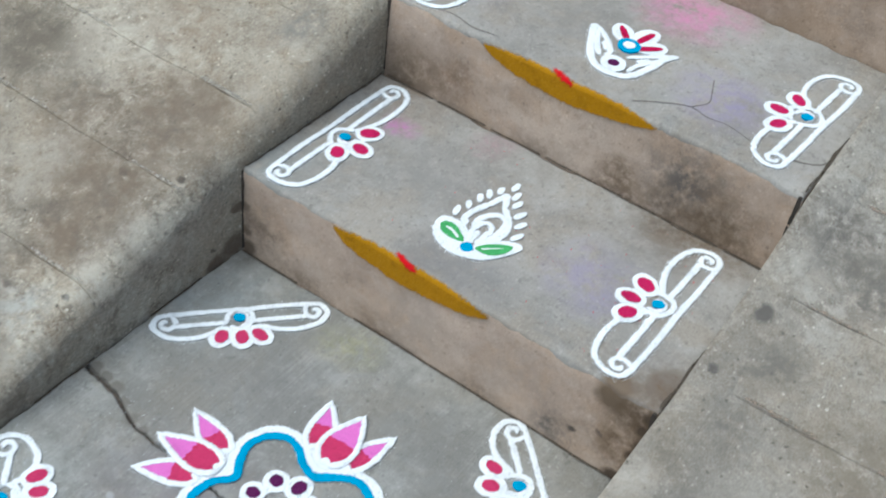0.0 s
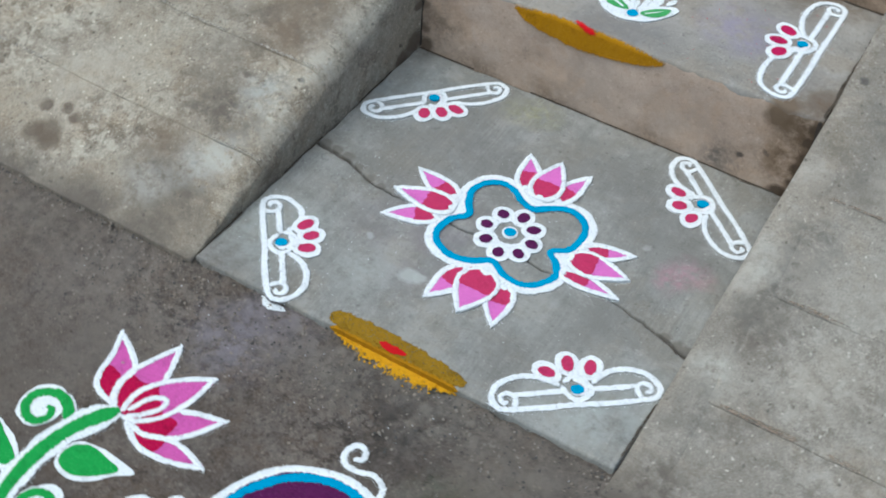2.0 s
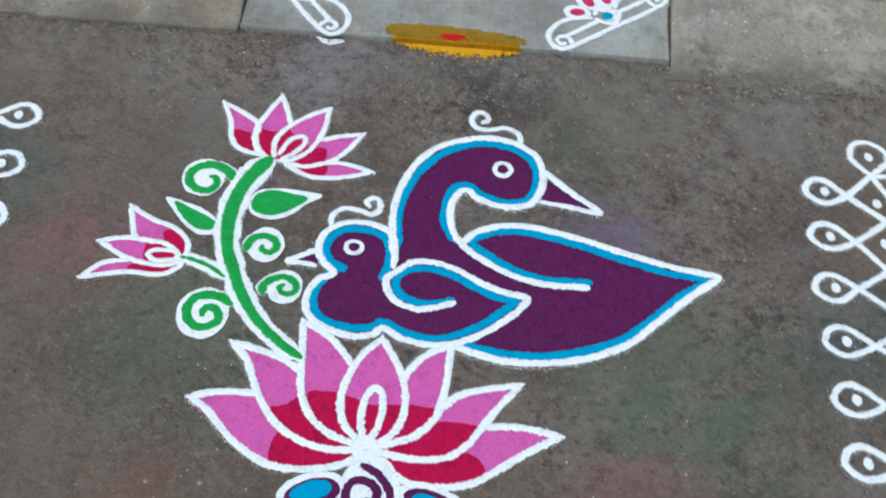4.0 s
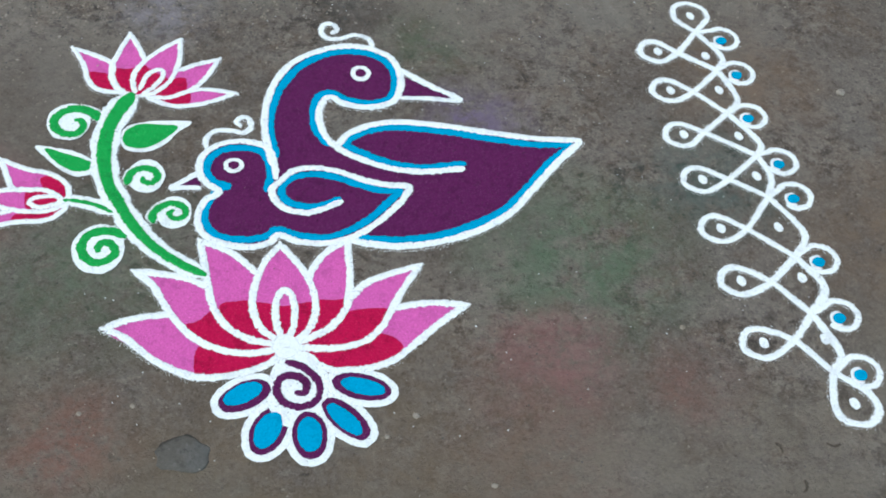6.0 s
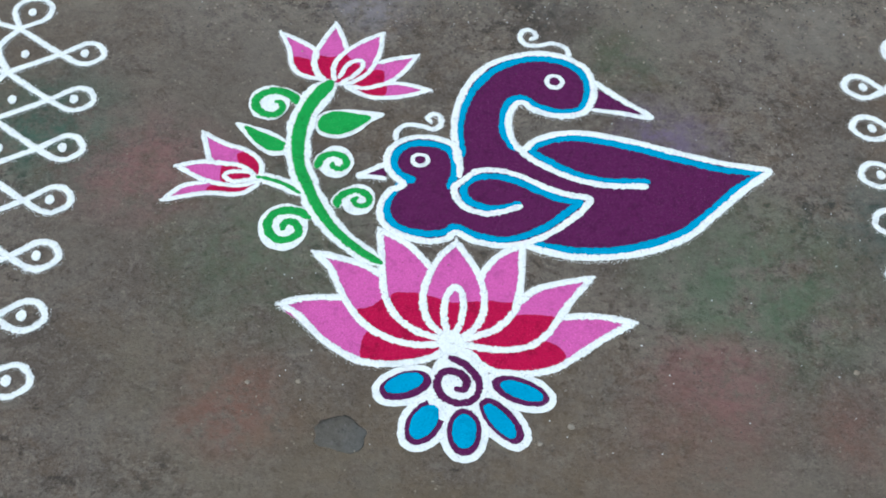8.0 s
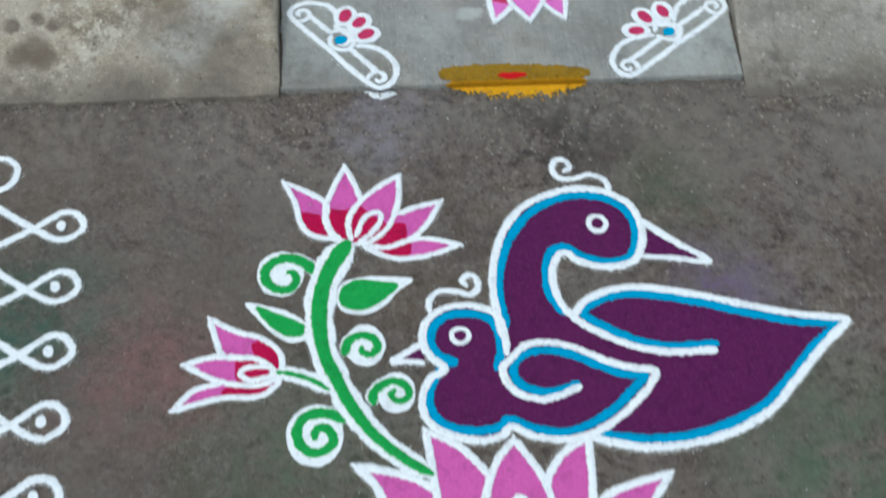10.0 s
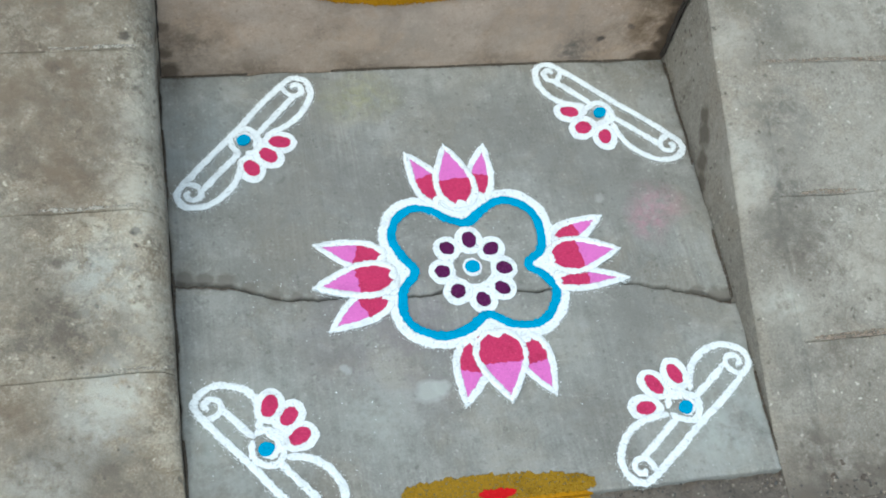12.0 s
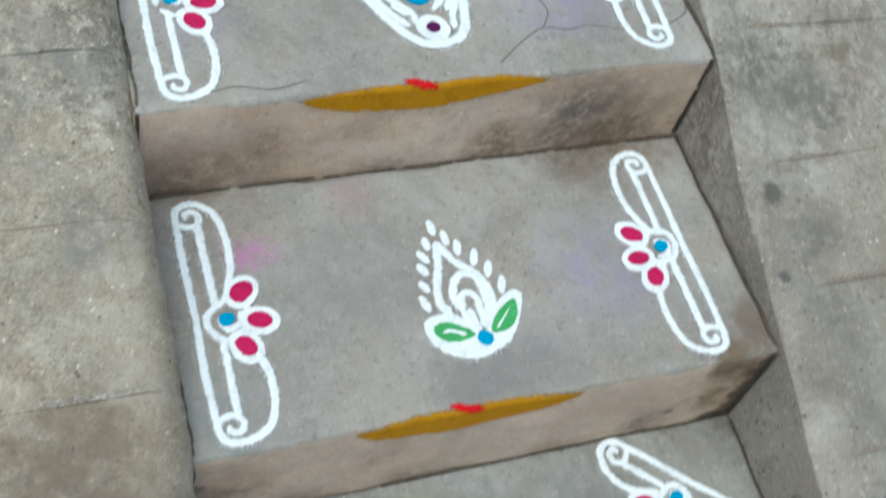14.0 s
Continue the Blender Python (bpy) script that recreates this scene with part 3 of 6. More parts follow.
SLATE = cement("slate_stone", (0.070, 0.066, 0.060), (0.095, 0.092, 0.086), (0.045, 0.042, 0.038), grit=0.3)
CRACK_DARK = cement("crack_dark", (0.045, 0.038, 0.032), (0.06, 0.05, 0.042), (0.03, 0.026, 0.022))

# ---- building helpers ----
LAND, STEP2, STEP3, PORCH = 0.012, 0.187, 0.345, 0.505


def thing(name, label, category, at, group="", kind=""):
    ob = new(name)
    ob.location = at
    ob.empty_display_size = 0.05
    return tagged(ob, label, category, group, kind)


def n3(x, y, z=0.0):
    return noise.noise(Vector((x, y, z)))


def ticks(length, step, r):
    """Distances along an edge, closer together near both ends."""
    near = [0, 0.12 * r, 0.35 * r, 0.65 * r, r]
    mid = np.linspace(r, length - r, max(2, int((length - 2 * r) / step)))[1:-1]
    return np.concatenate([near, mid, [length - v for v in reversed(near)]])


def slab(name, xl, xr, yf, yb, top, low, material, parent=None, step=0.012, r=0.006, chip=0.6, rough=0.0015, rows=4, riser=None, seed=0.0):
    """A block with worn edges. xl, xr: left and right edge by y; yf, yb: front and back edge by x; top: height by x and y."""
    w, d = xr(0.5 * (yf(0) + yb(0))) - xl(0.5 * (yf(0) + yb(0))), yb(0) - yf(0)
    us, vs = ticks(w, step, r) / w, ticks(d, step, r) / d
    nu, nv = len(us), len(vs)
    verts, faces = [], []
    for v in vs:
        for u in us:
            y = yf(0) + v * d
            x = xl(y) + u * (xr(y) - xl(y))
            y = yf(x) + v * (yb(x) - yf(x))
            e = min(u * w, (1 - u) * w, v * d, (1 - v) * d)
            rr = r * (1 + chip * (n3(x * 22 + seed, y * 22) + 0.7 * n3(x * 60, y * 60 + seed)))
            rr = max(rr, 0.15 * r)
            drop = rr - math.sqrt(max(0.0, rr * rr - (rr - e) ** 2)) if e < rr else 0.0
            z = top(x, y) - drop + rough * (n3(x * 7 + seed, y * 7) + 0.4 * n3(x * 25, y * 25, seed))
            verts.append((x, y, z))
    for j in range(nv - 1):
        for i in range(nu - 1):
            a = j * nu + i
            faces.append((a, a + 1, a + nu + 1, a + nu))
    topfaces = len(faces)
    rim = list(range(nu)) + [j * nu + nu - 1 for j in range(1, nv)] + [(nv - 1) * nu + i for i in range(nu - 2, -1, -1)] + [j * nu for j in range(nv - 2, 0, -1)]
    last = rim
    for k in range(1, rows + 1):
        cur = []
        for idx in rim:
            x, y, z = verts[idx]
            f = k / rows
            zz = z + (low - z) * f
            q = 0.0025 * (n3(x * 14 + seed, zz * 30, y * 14) + 0.5 * n3(x * 50, zz * 50, y * 50))
            cur.append(len(verts))
            verts.append((x + q, y + q, zz))
        m = len(rim)
        for i in range(m):
            faces.append((last[i], cur[i], cur[(i + 1) % m], last[(i + 1) % m]))
        last = cur
    me = bpy.data.meshes.new(name)
    me.from_pydata(verts, [], faces)
    me.materials.append(material)
    if riser:
        me.materials.append(riser)
        for p in me.polygons[topfaces:]:
            p.material_index = 1
    me.shade_smooth()
    ob = new(name, me)
    if parent is not None:
        ob.parent = parent
    return ob


def smooth_path(points, closed=False, gap=0.004):
    """Catmull-Rom curve through the points, sampled evenly."""
    p = [Vector((*q, 0)) for q in points]
    n = len(p)
    res = []
    for i in range(n if closed else n - 1):
        if closed:
            a, b, c, d = p[i - 1], p[i], p[(i + 1) % n], p[(i + 2) % n]
        else:
            b, c = p[i], p[i + 1]
            a = p[i - 1] if i else b * 2 - c
            d = p[i + 2] if i + 2 < n else c * 2 - b
        k = max(2, int((c - b).length / gap))
        for s in range(k):
            t = s / k
            res.append(0.5 * (2 * b + (c - a) * t + (2 * a - 5 * b + 4 * c - d) * t * t + (3 * b - a - 3 * c + d) * t ** 3))
    if not closed:
        res.append(p[-1])
    return res


def base_z(ob):
    while ob.parent:
        ob = ob.parent
    return ob.location.z


def top_at(ob):
    while ob.parent:
        ob = ob.parent
    return ob.location.copy()


LAYER, DUST = [0], []


def layered(lift):
    """Each patch lies a hair above the one strewn before it."""
    LAYER[0] += 1
    return lift + 0.00012 * (LAYER[0] % 5)


def link_powder(name, verts, faces, material, parent, thin=None):
    o = top_at(parent)
    me = bpy.data.meshes.new(name)
    me.from_pydata([(x - o.x, y - o.y, z - o.z) for x, y, z in verts], [], faces)
    me.materials.append(material)
    if thin:
        me.attributes.new("thinning", "FLOAT", "POINT").data.foreach_set("value", thin)
    ob = new(name, me)
    ob.parent = parent
    return ob


def stroke(parent, name, material, width, lift, points, closed=False, taper=(1, 1), level=None):
    """A line of trickled powder, a low rounded ridge with a ragged edge."""
    lift = layered(lift)
    path = smooth_path(points, closed, 0.0018)
    n, z0 = len(path), base_z(parent) if level is None else level
    verts, faces = [], []
    for i, p in enumerate(path):
        a, b = (path[i - 1], path[(i + 1) % n]) if closed else (path[max(0, i - 1)], path[min(n - 1, i + 1)])
        t = (b - a).normalized() if (b - a).length > 1e-9 else Vector((1, 0, 0))
        s = Vector((-t.y, t.x, 0))
        f = i / max(1, n - 1)
        w = width * 0.5 * (taper[0] + (taper[1] - taper[0]) * f)
        w *= 1 + 0.15 * n3(p.x * 45, p.y * 45, width * 900) + 0.10 * n3(p.x * 16, p.y * 16, width * 300)
        if not closed:
            end = min(i, n - 1 - i) * 0.0018
            w *= min(1.0, 0.45 + end / (width * 0.6) * 0.55)
        rag = min(w, 0.0052)
        l = w + rag * (0.26 * n3(p.x * 330, p.y * 330, 3.1) + 0.16 * n3(p.x * 110, p.y * 110, 6.1) + random.uniform(-0.10, 0.10))
        r = w + rag * (0.26 * n3(p.x * 330, p.y * 330, 7.7) + 0.16 * n3(p.x * 110, p.y * 110, 8.1) + random.uniform(-0.10, 0.10))
        if material is WHITE:
            for side in (-1, 1, random.choice((-1, 1))):
                k = side * (w * 0.94 + abs(random.gauss(0, 0.0020)))
                DUST.append((p.x + s.x * k + random.uniform(-0.001, 0.001), p.y + s.y * k, z0))
        h = lift * (0.95 + 0.06 * n3(p.x * 90, p.y * 90, 1.3))
        e, skirt = min(0.32 * w, 0.0022), min(0.22 * w, 0.0013) + 0.0003
        for off, k in ((l - e * 1.05, -0.1), (l - e, 0.92), (l * 0.4, 0.98), (0, 1.0), (-r * 0.4, 0.98), (e - r, 0.92), (e * 1.05 - r, -0.1), (l + skirt, 0.78), (-r - skirt, 0.78)):
            q = p + s * off
            verts.append((q.x, q.y, z0 + h * k))
    for i in range(n if closed else n - 1):
        c, d = i * 9, ((i + 1) % n) * 9
        for k in range(6):
            faces.append((c + k, c + k + 1, d + k + 1, d + k))
        faces += [(c + 7, c + 1, d + 1, d + 7), (c + 5, c + 8, d + 8, d + 5)]
    if not closed:
        faces += [tuple(range(6, -1, -1)), tuple((n - 1) * 9 + k for k in range(7))]
    return link_powder(name, verts, faces, material, parent, [0, 0, 0, 0, 0, 0, 0, 1, 1] * n)


def area(parent, name, material, lift, points, smooth=True, rag=0.0007):
    """A patch of strewn powder with a ragged, sloping edge."""
    path = smooth_path(points, True, 0.003) if smooth else [q for i in range(len(points)) for q in [Vector((*points[i], 0)).lerp(Vector((*points[(i + 1) % len(points)], 0)), k / 6) for k in range(6)]]
    lift = layered(lift)
    z0, n = base_z(parent), len(path)
    ring = [p + Vector((rag * n3(p.x * 300, p.y * 300, 2.2) + rag * random.uniform(-0.6, 0.6), rag * n3(p.x * 300, p.y * 300, 5.5) + rag * random.uniform(-0.6, 0.6), 0)) for p in path]
    o = top_at(parent)
    flat_verts, _, tris, _, _, _ = delaunay_2d_cdt([p.to_2d() for p in ring], [], [list(range(n))], 1, 1e-6)
    verts = [(p.x, p.y, z0 + lift) for p in flat_verts]
    faces = [tuple(f) for f in tris]
    k = len(verts)
    verts += [(p.x, p.y, z0 + lift) for p in ring] + [(p.x, p.y, z0 - 0.0004) for p in ring]
    faces += [(k + i, k + (i + 1) % n, k + n + (i + 1) % n, k + n + i) for i in range(n)]
    turn = 1 if sum(a.x * b.y - b.x * a.y for a, b in zip(ring, ring[1:] + ring[:1])) > 0 else -1
    for i in range(n):
        t = (path[(i + 1) % n] - path[i - 1]).normalized() * (turn * 0.0018)
        verts.append((ring[i].x + t.y, ring[i].y - t.x, z0 + lift - 0.00008))
    faces += [(k + i, k + (i + 1) % n, k + 2 * n + (i + 1) % n, k + 2 * n + i) for i in range(n)]
    return link_powder(name, verts, faces, material, parent, [0] * (k + 2 * n) + [1] * n)


def oval(parent, name, material, lift, x, y, long, wide, turn, grow=0.0):
    a, out = radians(turn), []
    for k in range(14):
        s = 2 * math.pi * k / 14
        u, v = (long + grow) * math.cos(s), wide * math.sin(s)
        f = 1 + 0.06 * n3(x * 50 + k, y * 50)
        out.append((x + f * (u * math.cos(a) - v * math.sin(a)), y + f * (u * math.sin(a) + v * math.cos(a))))
    return area(parent, name, material, lift, out)


def leaf_outline(base, tip, half, bend, start=0.0, stop=1.0):
    """Pointed petal outline from base to tip, swept sideways by bend."""
    b, t = Vector(base), Vector(tip)
    d = t - b
    s = Vector((-d.y, d.x)).normalized()
    left, right = [], []
    for k in range(9):
        f = start + (stop - start) * k / 8
        w = 1.08 * half * (math.sin(math.pi * f ** 0.74) ** 1.05 if 0 < f < 1 else 0) + half * 0.34 * (1 - f) ** 2 + half * 0.09
        c = b + d * f + s * bend * d.length * (f ** 2 - f) * 1.0 * -1
        left.append(c + s * w)
        right.append(c - s * w)
    return [tuple(p) for p in left + right[::-1]]


def petal(parent, base, tip, half, bend, split):
    """A bud petal: pink point, crimson foot, and a white line drawn round it."""
    rim = leaf_outline(base, tip, half, bend)
    up = 0.0026 if bend == 0 else 0.0
    p = area(parent, "bud_petal", PINK2, 0.0022 + up, leaf_outline(base, tip, half * 0.97, bend, 0.08, 0.93))
    area(p, "crimson_foot", RED2, 0.0028 + up, leaf_outline(base, tip, half, bend, 0.07, split * random.uniform(0.80, 1.02)), rag=0.0026)
    n = len(rim) // 2
    b, d = Vector(base), (Vector(tip) - Vector(base)).normalized()
    stroke(p, "outline", WHITE, 0.0130, 0.0037 + up, [rim[0], tuple(b + d * 0.005), rim[-1]])
    stroke(p, "outline", WHITE, 0.0070, 0.0036 + up, [tuple(Vector(tip) - d * 0.004), tuple(Vector(tip) + d * 0.006)], taper=(1, 0.5))
    stroke(p, "outline", WHITE, 0.0086, 0.0038 + up, rim[:n], taper=(1.1, 0.9))
    stroke(p, "outline", WHITE, 0.0086, 0.0038 + up, rim[n:], taper=(0.9, 1.1))
    return p


def upright_patch(parent, name, material, y, lift, points):
    """A smear of powder on the face of a riser; points are x and height."""
    path = smooth_path(points, True, 0.004)
    o = top_at(parent)
    bm = bmesh.new()
    ring = [(p.x + 0.0012 * n3(p.x * 200, p.y * 200), p.y + 0.0012 * n3(p.x * 200, p.y * 200, 4)) for p in path]
    up = [bm.verts.new((x - o.x, y - lift - o.y, z - o.z)) for x, z in ring]
    dn = [bm.verts.new((x - o.x, y + 0.012 - o.y, z - o.z)) for x, z in ring]
    f = bm.faces.new(up)
    for i in range(len(up)):
        bm.faces.new((up[i - 1], dn[i - 1], dn[i], up[i]))
    bmesh.ops.triangulate(bm, faces=[f])
    bmesh.ops.recalc_face_normals(bm, faces=bm.faces)
    me = bpy.data.meshes.new(name)
    bm.to_mesh(me)
    bm.free()
    me.materials.append(material)
    ob = new(name, me)
    ob.parent = parent
    return ob


# ---- ground and steps ----


def flat(v):
    return lambda _: v


def ground_sheet():
    fine_x = np.concatenate([np.arange(-1.2, -0.5, 0.02), np.arange(-0.5, 1.3, 0.006), np.arange(1.3, 1.8, 0.02)])
    fine_y = np.concatenate([np.arange(-1.6, -0.2, 0.02), np.arange(-0.2, 0.02, 0.005), np.arange(0.02, 0.2, 0.02)])
    far = np.array([2.2, 3, 5, 9, 18, 40, 90, 200])
    xs = np.concatenate([-far[::-1], fine_x, far])
    ys = np.concatenate([-far[::-1], fine_y, far - 1.5])

    def lie(x, y):
        """Broken surface before the landing, worn smooth further out."""
        rough = min(1.0, max(0.0, (y + 0.17) / 0.10)) if -0.5 < x < 1.3 and y < 0.02 else 0.0
        lumps = n3(x * 42, y * 42) + 0.6 * n3(x * 95, y * 95, 2.0) + 0.4 * n3(x * 190, y * 190, 5.0) if rough else 0.0
        return 0.0006 * n3(x * 5, y * 5) + rough * min(0.0018, 0.0062 * lumps - 0.0012)

    verts = [(x, y, lie(x, y)) for y in ys for x in xs]
    nx = len(xs)
    faces = [(j * nx + i, j * nx + i + 1, (j + 1) * nx + i + 1, (j + 1) * nx + i) for j in range(len(ys) - 1) for i in range(nx - 1)]
    me = bpy.data.meshes.new("ground")
    me.from_pydata(verts, [], faces)
    me.materials.append(GROUND_MAT)
    me.shade_smooth()
    return tagged(new("ground", me), "dark brown worn rough cement ground with powder stains", "ground", kind="structure")


ground_sheet()


def crack_y(x):
    """The wandering crack across the landing."""
    y = np.interp(x, (0.0, 0.085, 0.14, 0.28, 0.41, 0.48, 0.57, 0.66, 0.76), (0.334, 0.321, 0.297, 0.285, 0.289, 0.274, 0.289, 0.266, 0.237))
    return float(y) + 0.005 * n3(x * 34, 1.7) + 0.003 * n3(x * 90, 4.1) + 0.0022 * n3(x * 210, 7.3)


def left_edge(y):
    return 0.0155 + 0.0022 * n3(y * 20, 2.0) + 0.0016 * n3(y * 60, 5.0)


def right_edge(y):
    return 0.735 + 0.048 * min(y, 0.7) + 0.014 * max(0.0, y - 0.7) + 0.0025 * n3(y * 20, 9.0) + 0.0015 * n3(y * 60, 6.0)


landing = thing("landing", "grey smooth cement landing slab with a crack across it", "landing", (0, 0, 0), kind="structure")
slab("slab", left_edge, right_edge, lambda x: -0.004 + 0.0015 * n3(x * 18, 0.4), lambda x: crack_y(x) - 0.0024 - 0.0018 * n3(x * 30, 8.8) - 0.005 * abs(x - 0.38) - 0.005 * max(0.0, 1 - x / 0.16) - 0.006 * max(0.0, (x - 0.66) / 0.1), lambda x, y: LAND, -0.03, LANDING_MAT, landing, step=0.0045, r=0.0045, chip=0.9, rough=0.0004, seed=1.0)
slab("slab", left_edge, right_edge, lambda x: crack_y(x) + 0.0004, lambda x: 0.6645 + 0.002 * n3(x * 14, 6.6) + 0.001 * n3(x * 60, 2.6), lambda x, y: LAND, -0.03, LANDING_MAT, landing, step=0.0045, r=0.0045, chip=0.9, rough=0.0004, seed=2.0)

for name, width, line in (("seam_dirt", 0.0034, [(left_edge(y) + 0.001, y) for y in np.linspace(0.0, 0.655, 24)]), ("seam_dirt", 0.0040, [(right_edge(y) - 0.0005, y) for y in np.linspace(0.02, 0.655, 24)]),
                          ("seam_dirt", 0.0042, [(x, 0.6625 + 0.002 * n3(x * 14, 6.6)) for x in np.linspace(0.02, 0.76, 26)])):
    for a in range(0, len(line) - 3, 4):
        if n3(a * 3.3, width * 500) > -0.12:
            stroke(landing, name, SEAM, width * (0.8 + 0.5 * abs(n3(a * 1.7, width * 900))), 0.0009, line[a:a + 5], level=LAND)

STEP_LABEL = "grey cement step with a brownish worn riser"


def nose(x, front, seed):
    """The wavering front edge of a step."""
    return front + 0.003 * n3(x * 12, seed) + 0.0018 * n3(x * 45, seed)


def step_block(name, front, back, z, low, seed):
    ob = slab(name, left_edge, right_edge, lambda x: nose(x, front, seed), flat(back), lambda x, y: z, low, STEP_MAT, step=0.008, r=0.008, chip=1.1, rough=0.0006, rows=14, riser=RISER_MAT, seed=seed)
    return tagged(ob, STEP_LABEL, "step", "flight of steps", "structure")


step_block("step", 0.666, 1.0255, STEP2, -0.03, 3.0)
third = step_block("step", 1.029, 1.434, STEP3, 0.10, 4.0)
second = bpy.data.objects["step"]
for a in np.arange(0.03, 0.74, 0.11):
    stroke(second, "seam_dirt", SEAM, 0.0046 + 0.002 * n3(a * 9, 2.0), 0.0009, [(a + 0.025 * k, 1.0225 + 0.0016 * n3((a + 0.025 * k) * 20, 3.0)) for k in range(5)], level=STEP2)
stroke(third, "crack", HAIRLINE, 0.0018, 0.0005, [(0.470, 1.052), (0.505, 1.080), (0.545, 1.104), (0.580, 1.098), (0.614, 1.102), (0.660, 1.090)], level=STEP3)
stroke(third, "crack", HAIRLINE, 0.0014, 0.0005, [(0.548, 1.105), (0.564, 1.134), (0.555, 1.165), (0.543, 1.197)], level=STEP3)
stroke(third, "crack", HAIRLINE, 0.0022, 0.0005, [(0.700, 1.086), (0.737, 1.097), (0.762, 1.112), (0.772, 1.135)], level=STEP3)
stroke(third, "crack", HAIRLINE, 0.0014, 0.0005, [(0.100, 1.046), (0.135, 1.052), (0.175, 1.043), (0.215, 1.050)], level=STEP3)
for ob, y0, y1, z, z0 in ((second, 0.672, 1.022, STEP2, LAND), (third, 1.036, 1.43, STEP3, STEP2)):
    for edge, shift, width, seed in ((left_edge, 0.0050, 0.0050, 1.0), (right_edge, -0.0030, 0.0060, 5.0)):
        line = [(edge(y) + shift + 0.0035 * n3(y * 15, seed) + 0.0018 * n3(y * 48, seed), y) for y in np.linspace(y0, y1, 30)]
        for k in range(0, 29, 4):
            stroke(ob, "seam_crack", SEAM, width * (0.75 + 0.7 * abs(n3(k * 1.9, seed))), 0.0007, line[k:k + 6], level=z)
    # thin dark sheets stand in for the upright cracks at both side corners
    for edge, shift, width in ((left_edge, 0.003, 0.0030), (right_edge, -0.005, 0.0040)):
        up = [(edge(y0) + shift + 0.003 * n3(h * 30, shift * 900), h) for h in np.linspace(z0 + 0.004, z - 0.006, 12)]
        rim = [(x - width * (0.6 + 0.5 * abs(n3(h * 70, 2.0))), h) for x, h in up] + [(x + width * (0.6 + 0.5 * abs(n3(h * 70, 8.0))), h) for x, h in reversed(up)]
        upright_patch(ob, "seam_crack", CRACK_DARK, nose(edge(y0), y0 - 0.007, 3.0) + 0.001, 0.0038, rim)
step_block("step", 1.437, 1.80, PORCH, 0.25, 5.0)


def lip(x, y, joint):
    """Mortar squeezed up beside a joint, in places."""
    k = max(0.0, n3(x * 6, joint * 40, 2.0) + 0.25)
    return 0.0045 * k * math.exp(-((y - joint) / 0.007) ** 2)


def side_ramp(name, label, x0, x1, joints, height, material, seed, crust, border=0.0):
    """A sloping cement ramp, floated in bands with scored joints."""
    ob = thing(name, label, "ramp", (0, 0, 0), kind="structure")
    slab("bed", x0, x1, flat(joints[0] + 0.01), flat(joints[-1] - 0.004), lambda x, y: height(x, y) - 0.006, -0.05, material, ob, step=0.06, r=0.01, rough=0.0, seed=seed)
    if border:
        crest, wide = x0, border
        x0 = lambda y: crest(y) + wide + 0.0015 * n3(y * 18, seed)
        slab("border_strip", crest, lambda y: x0(y) + 0.014, flat(joints[0] + 0.004), flat(joints[-1]), lambda x, y: height(x, y) + 0.0018 - 0.45 * max(0.0, x - x0(y)), -0.05, material, ob, step=0.008, r=0.0006, chip=1.0, rough=0.0016, rows=6, seed=seed + 1.3)
    for k, (a, b) in enumerate(zip(joints, joints[1:])):
        front = lambda x, a=a: a + 0.0004 + 0.0022 * n3(x * 9, a * 7) + 0.001 * n3(x * 40, a)
        back = lambda x, b=b: b - 0.0002 + 0.0022 * n3(x * 9, b * 7) + 0.001 * n3(x * 40, b)
        slab("panel", lambda y, s=seed + k: x0(y), lambda y: x1(y), front, back, lambda x, y, a=a, b=b: height(x, y) + lip(x, y, a) * 0.6 + lip(x, y, b), -0.05, material, ob, step=0.011, r=0.0022, chip=1.2, rough=0.0026, rows=3, seed=seed + 3.7 * k)
    for b in joints[1:-1]:
        x = x0(b) + 0.02
        while x < x1(b) - 0.06:
            end = min(x1(b) - 0.02, x + random.uniform(0.02, 0.12))
            if random.random() < 0.62:
                line = [(x + (end - x) * k / 6, b + 0.003 + 0.0022 * n3((x + (end - x) * k / 6) * 9, b * 7)) for k in range(7)]
                stroke(ob, "joint_mortar", crust, random.uniform(0.0045, 0.0100), 0.0007, line, level=height(0.5 * (x + end), b) + lip(0.5 * (x + end), b, b) + 0.0014)
            x = end + random.uniform(0.01, 0.10)
    return ob


def joint_crust(ob, b, x0, x1, height, material):
    """A worn, pale ridge of mortar along a joint: short overlapping dabs of uneven width."""
    x = x0
    while x < x1:
        long = random.uniform(0.012, 0.034)
        line = [(x + long * f, b + 0.003 + 0.0022 * n3((x + long * f) * 9, b * 7) + 0.0022 * n3((x + long * f) * 50, b)) for f in (0, 0.25, 0.5, 0.75, 1)]
        stroke(ob, "joint_crust", material, random.uniform(0.004, 0.011), 0.0008, line, taper=(random.uniform(0.4, 1), random.uniform(0.3, 0.9)), level=height(x + long * 0.5, b) + lip(x + long * 0.5, b, b) + 0.0018)
        x += long * random.uniform(0.6, 1.3)


def left_inner(y):
    return 0.0138 + 0.0050 * min(1.0, max(0.0, (y - 0.64) * 40)) + 0.0030 * n3(y * 16, 12.0) + 0.0020 * n3(y * 55, 3.0)


def right_inner(y):
    return 0.738 + 0.048 * min(y, 0.7) + 0.014 * max(0.0, y - 0.7) + 0.0010 * n3(y * 9, 14.0) + 0.0005 * n3(y * 40, 3.0)


def shoulder(d, r):
    return r - math.sqrt(max(0.0, r * r - (r - d) ** 2)) if d < r else 0.0


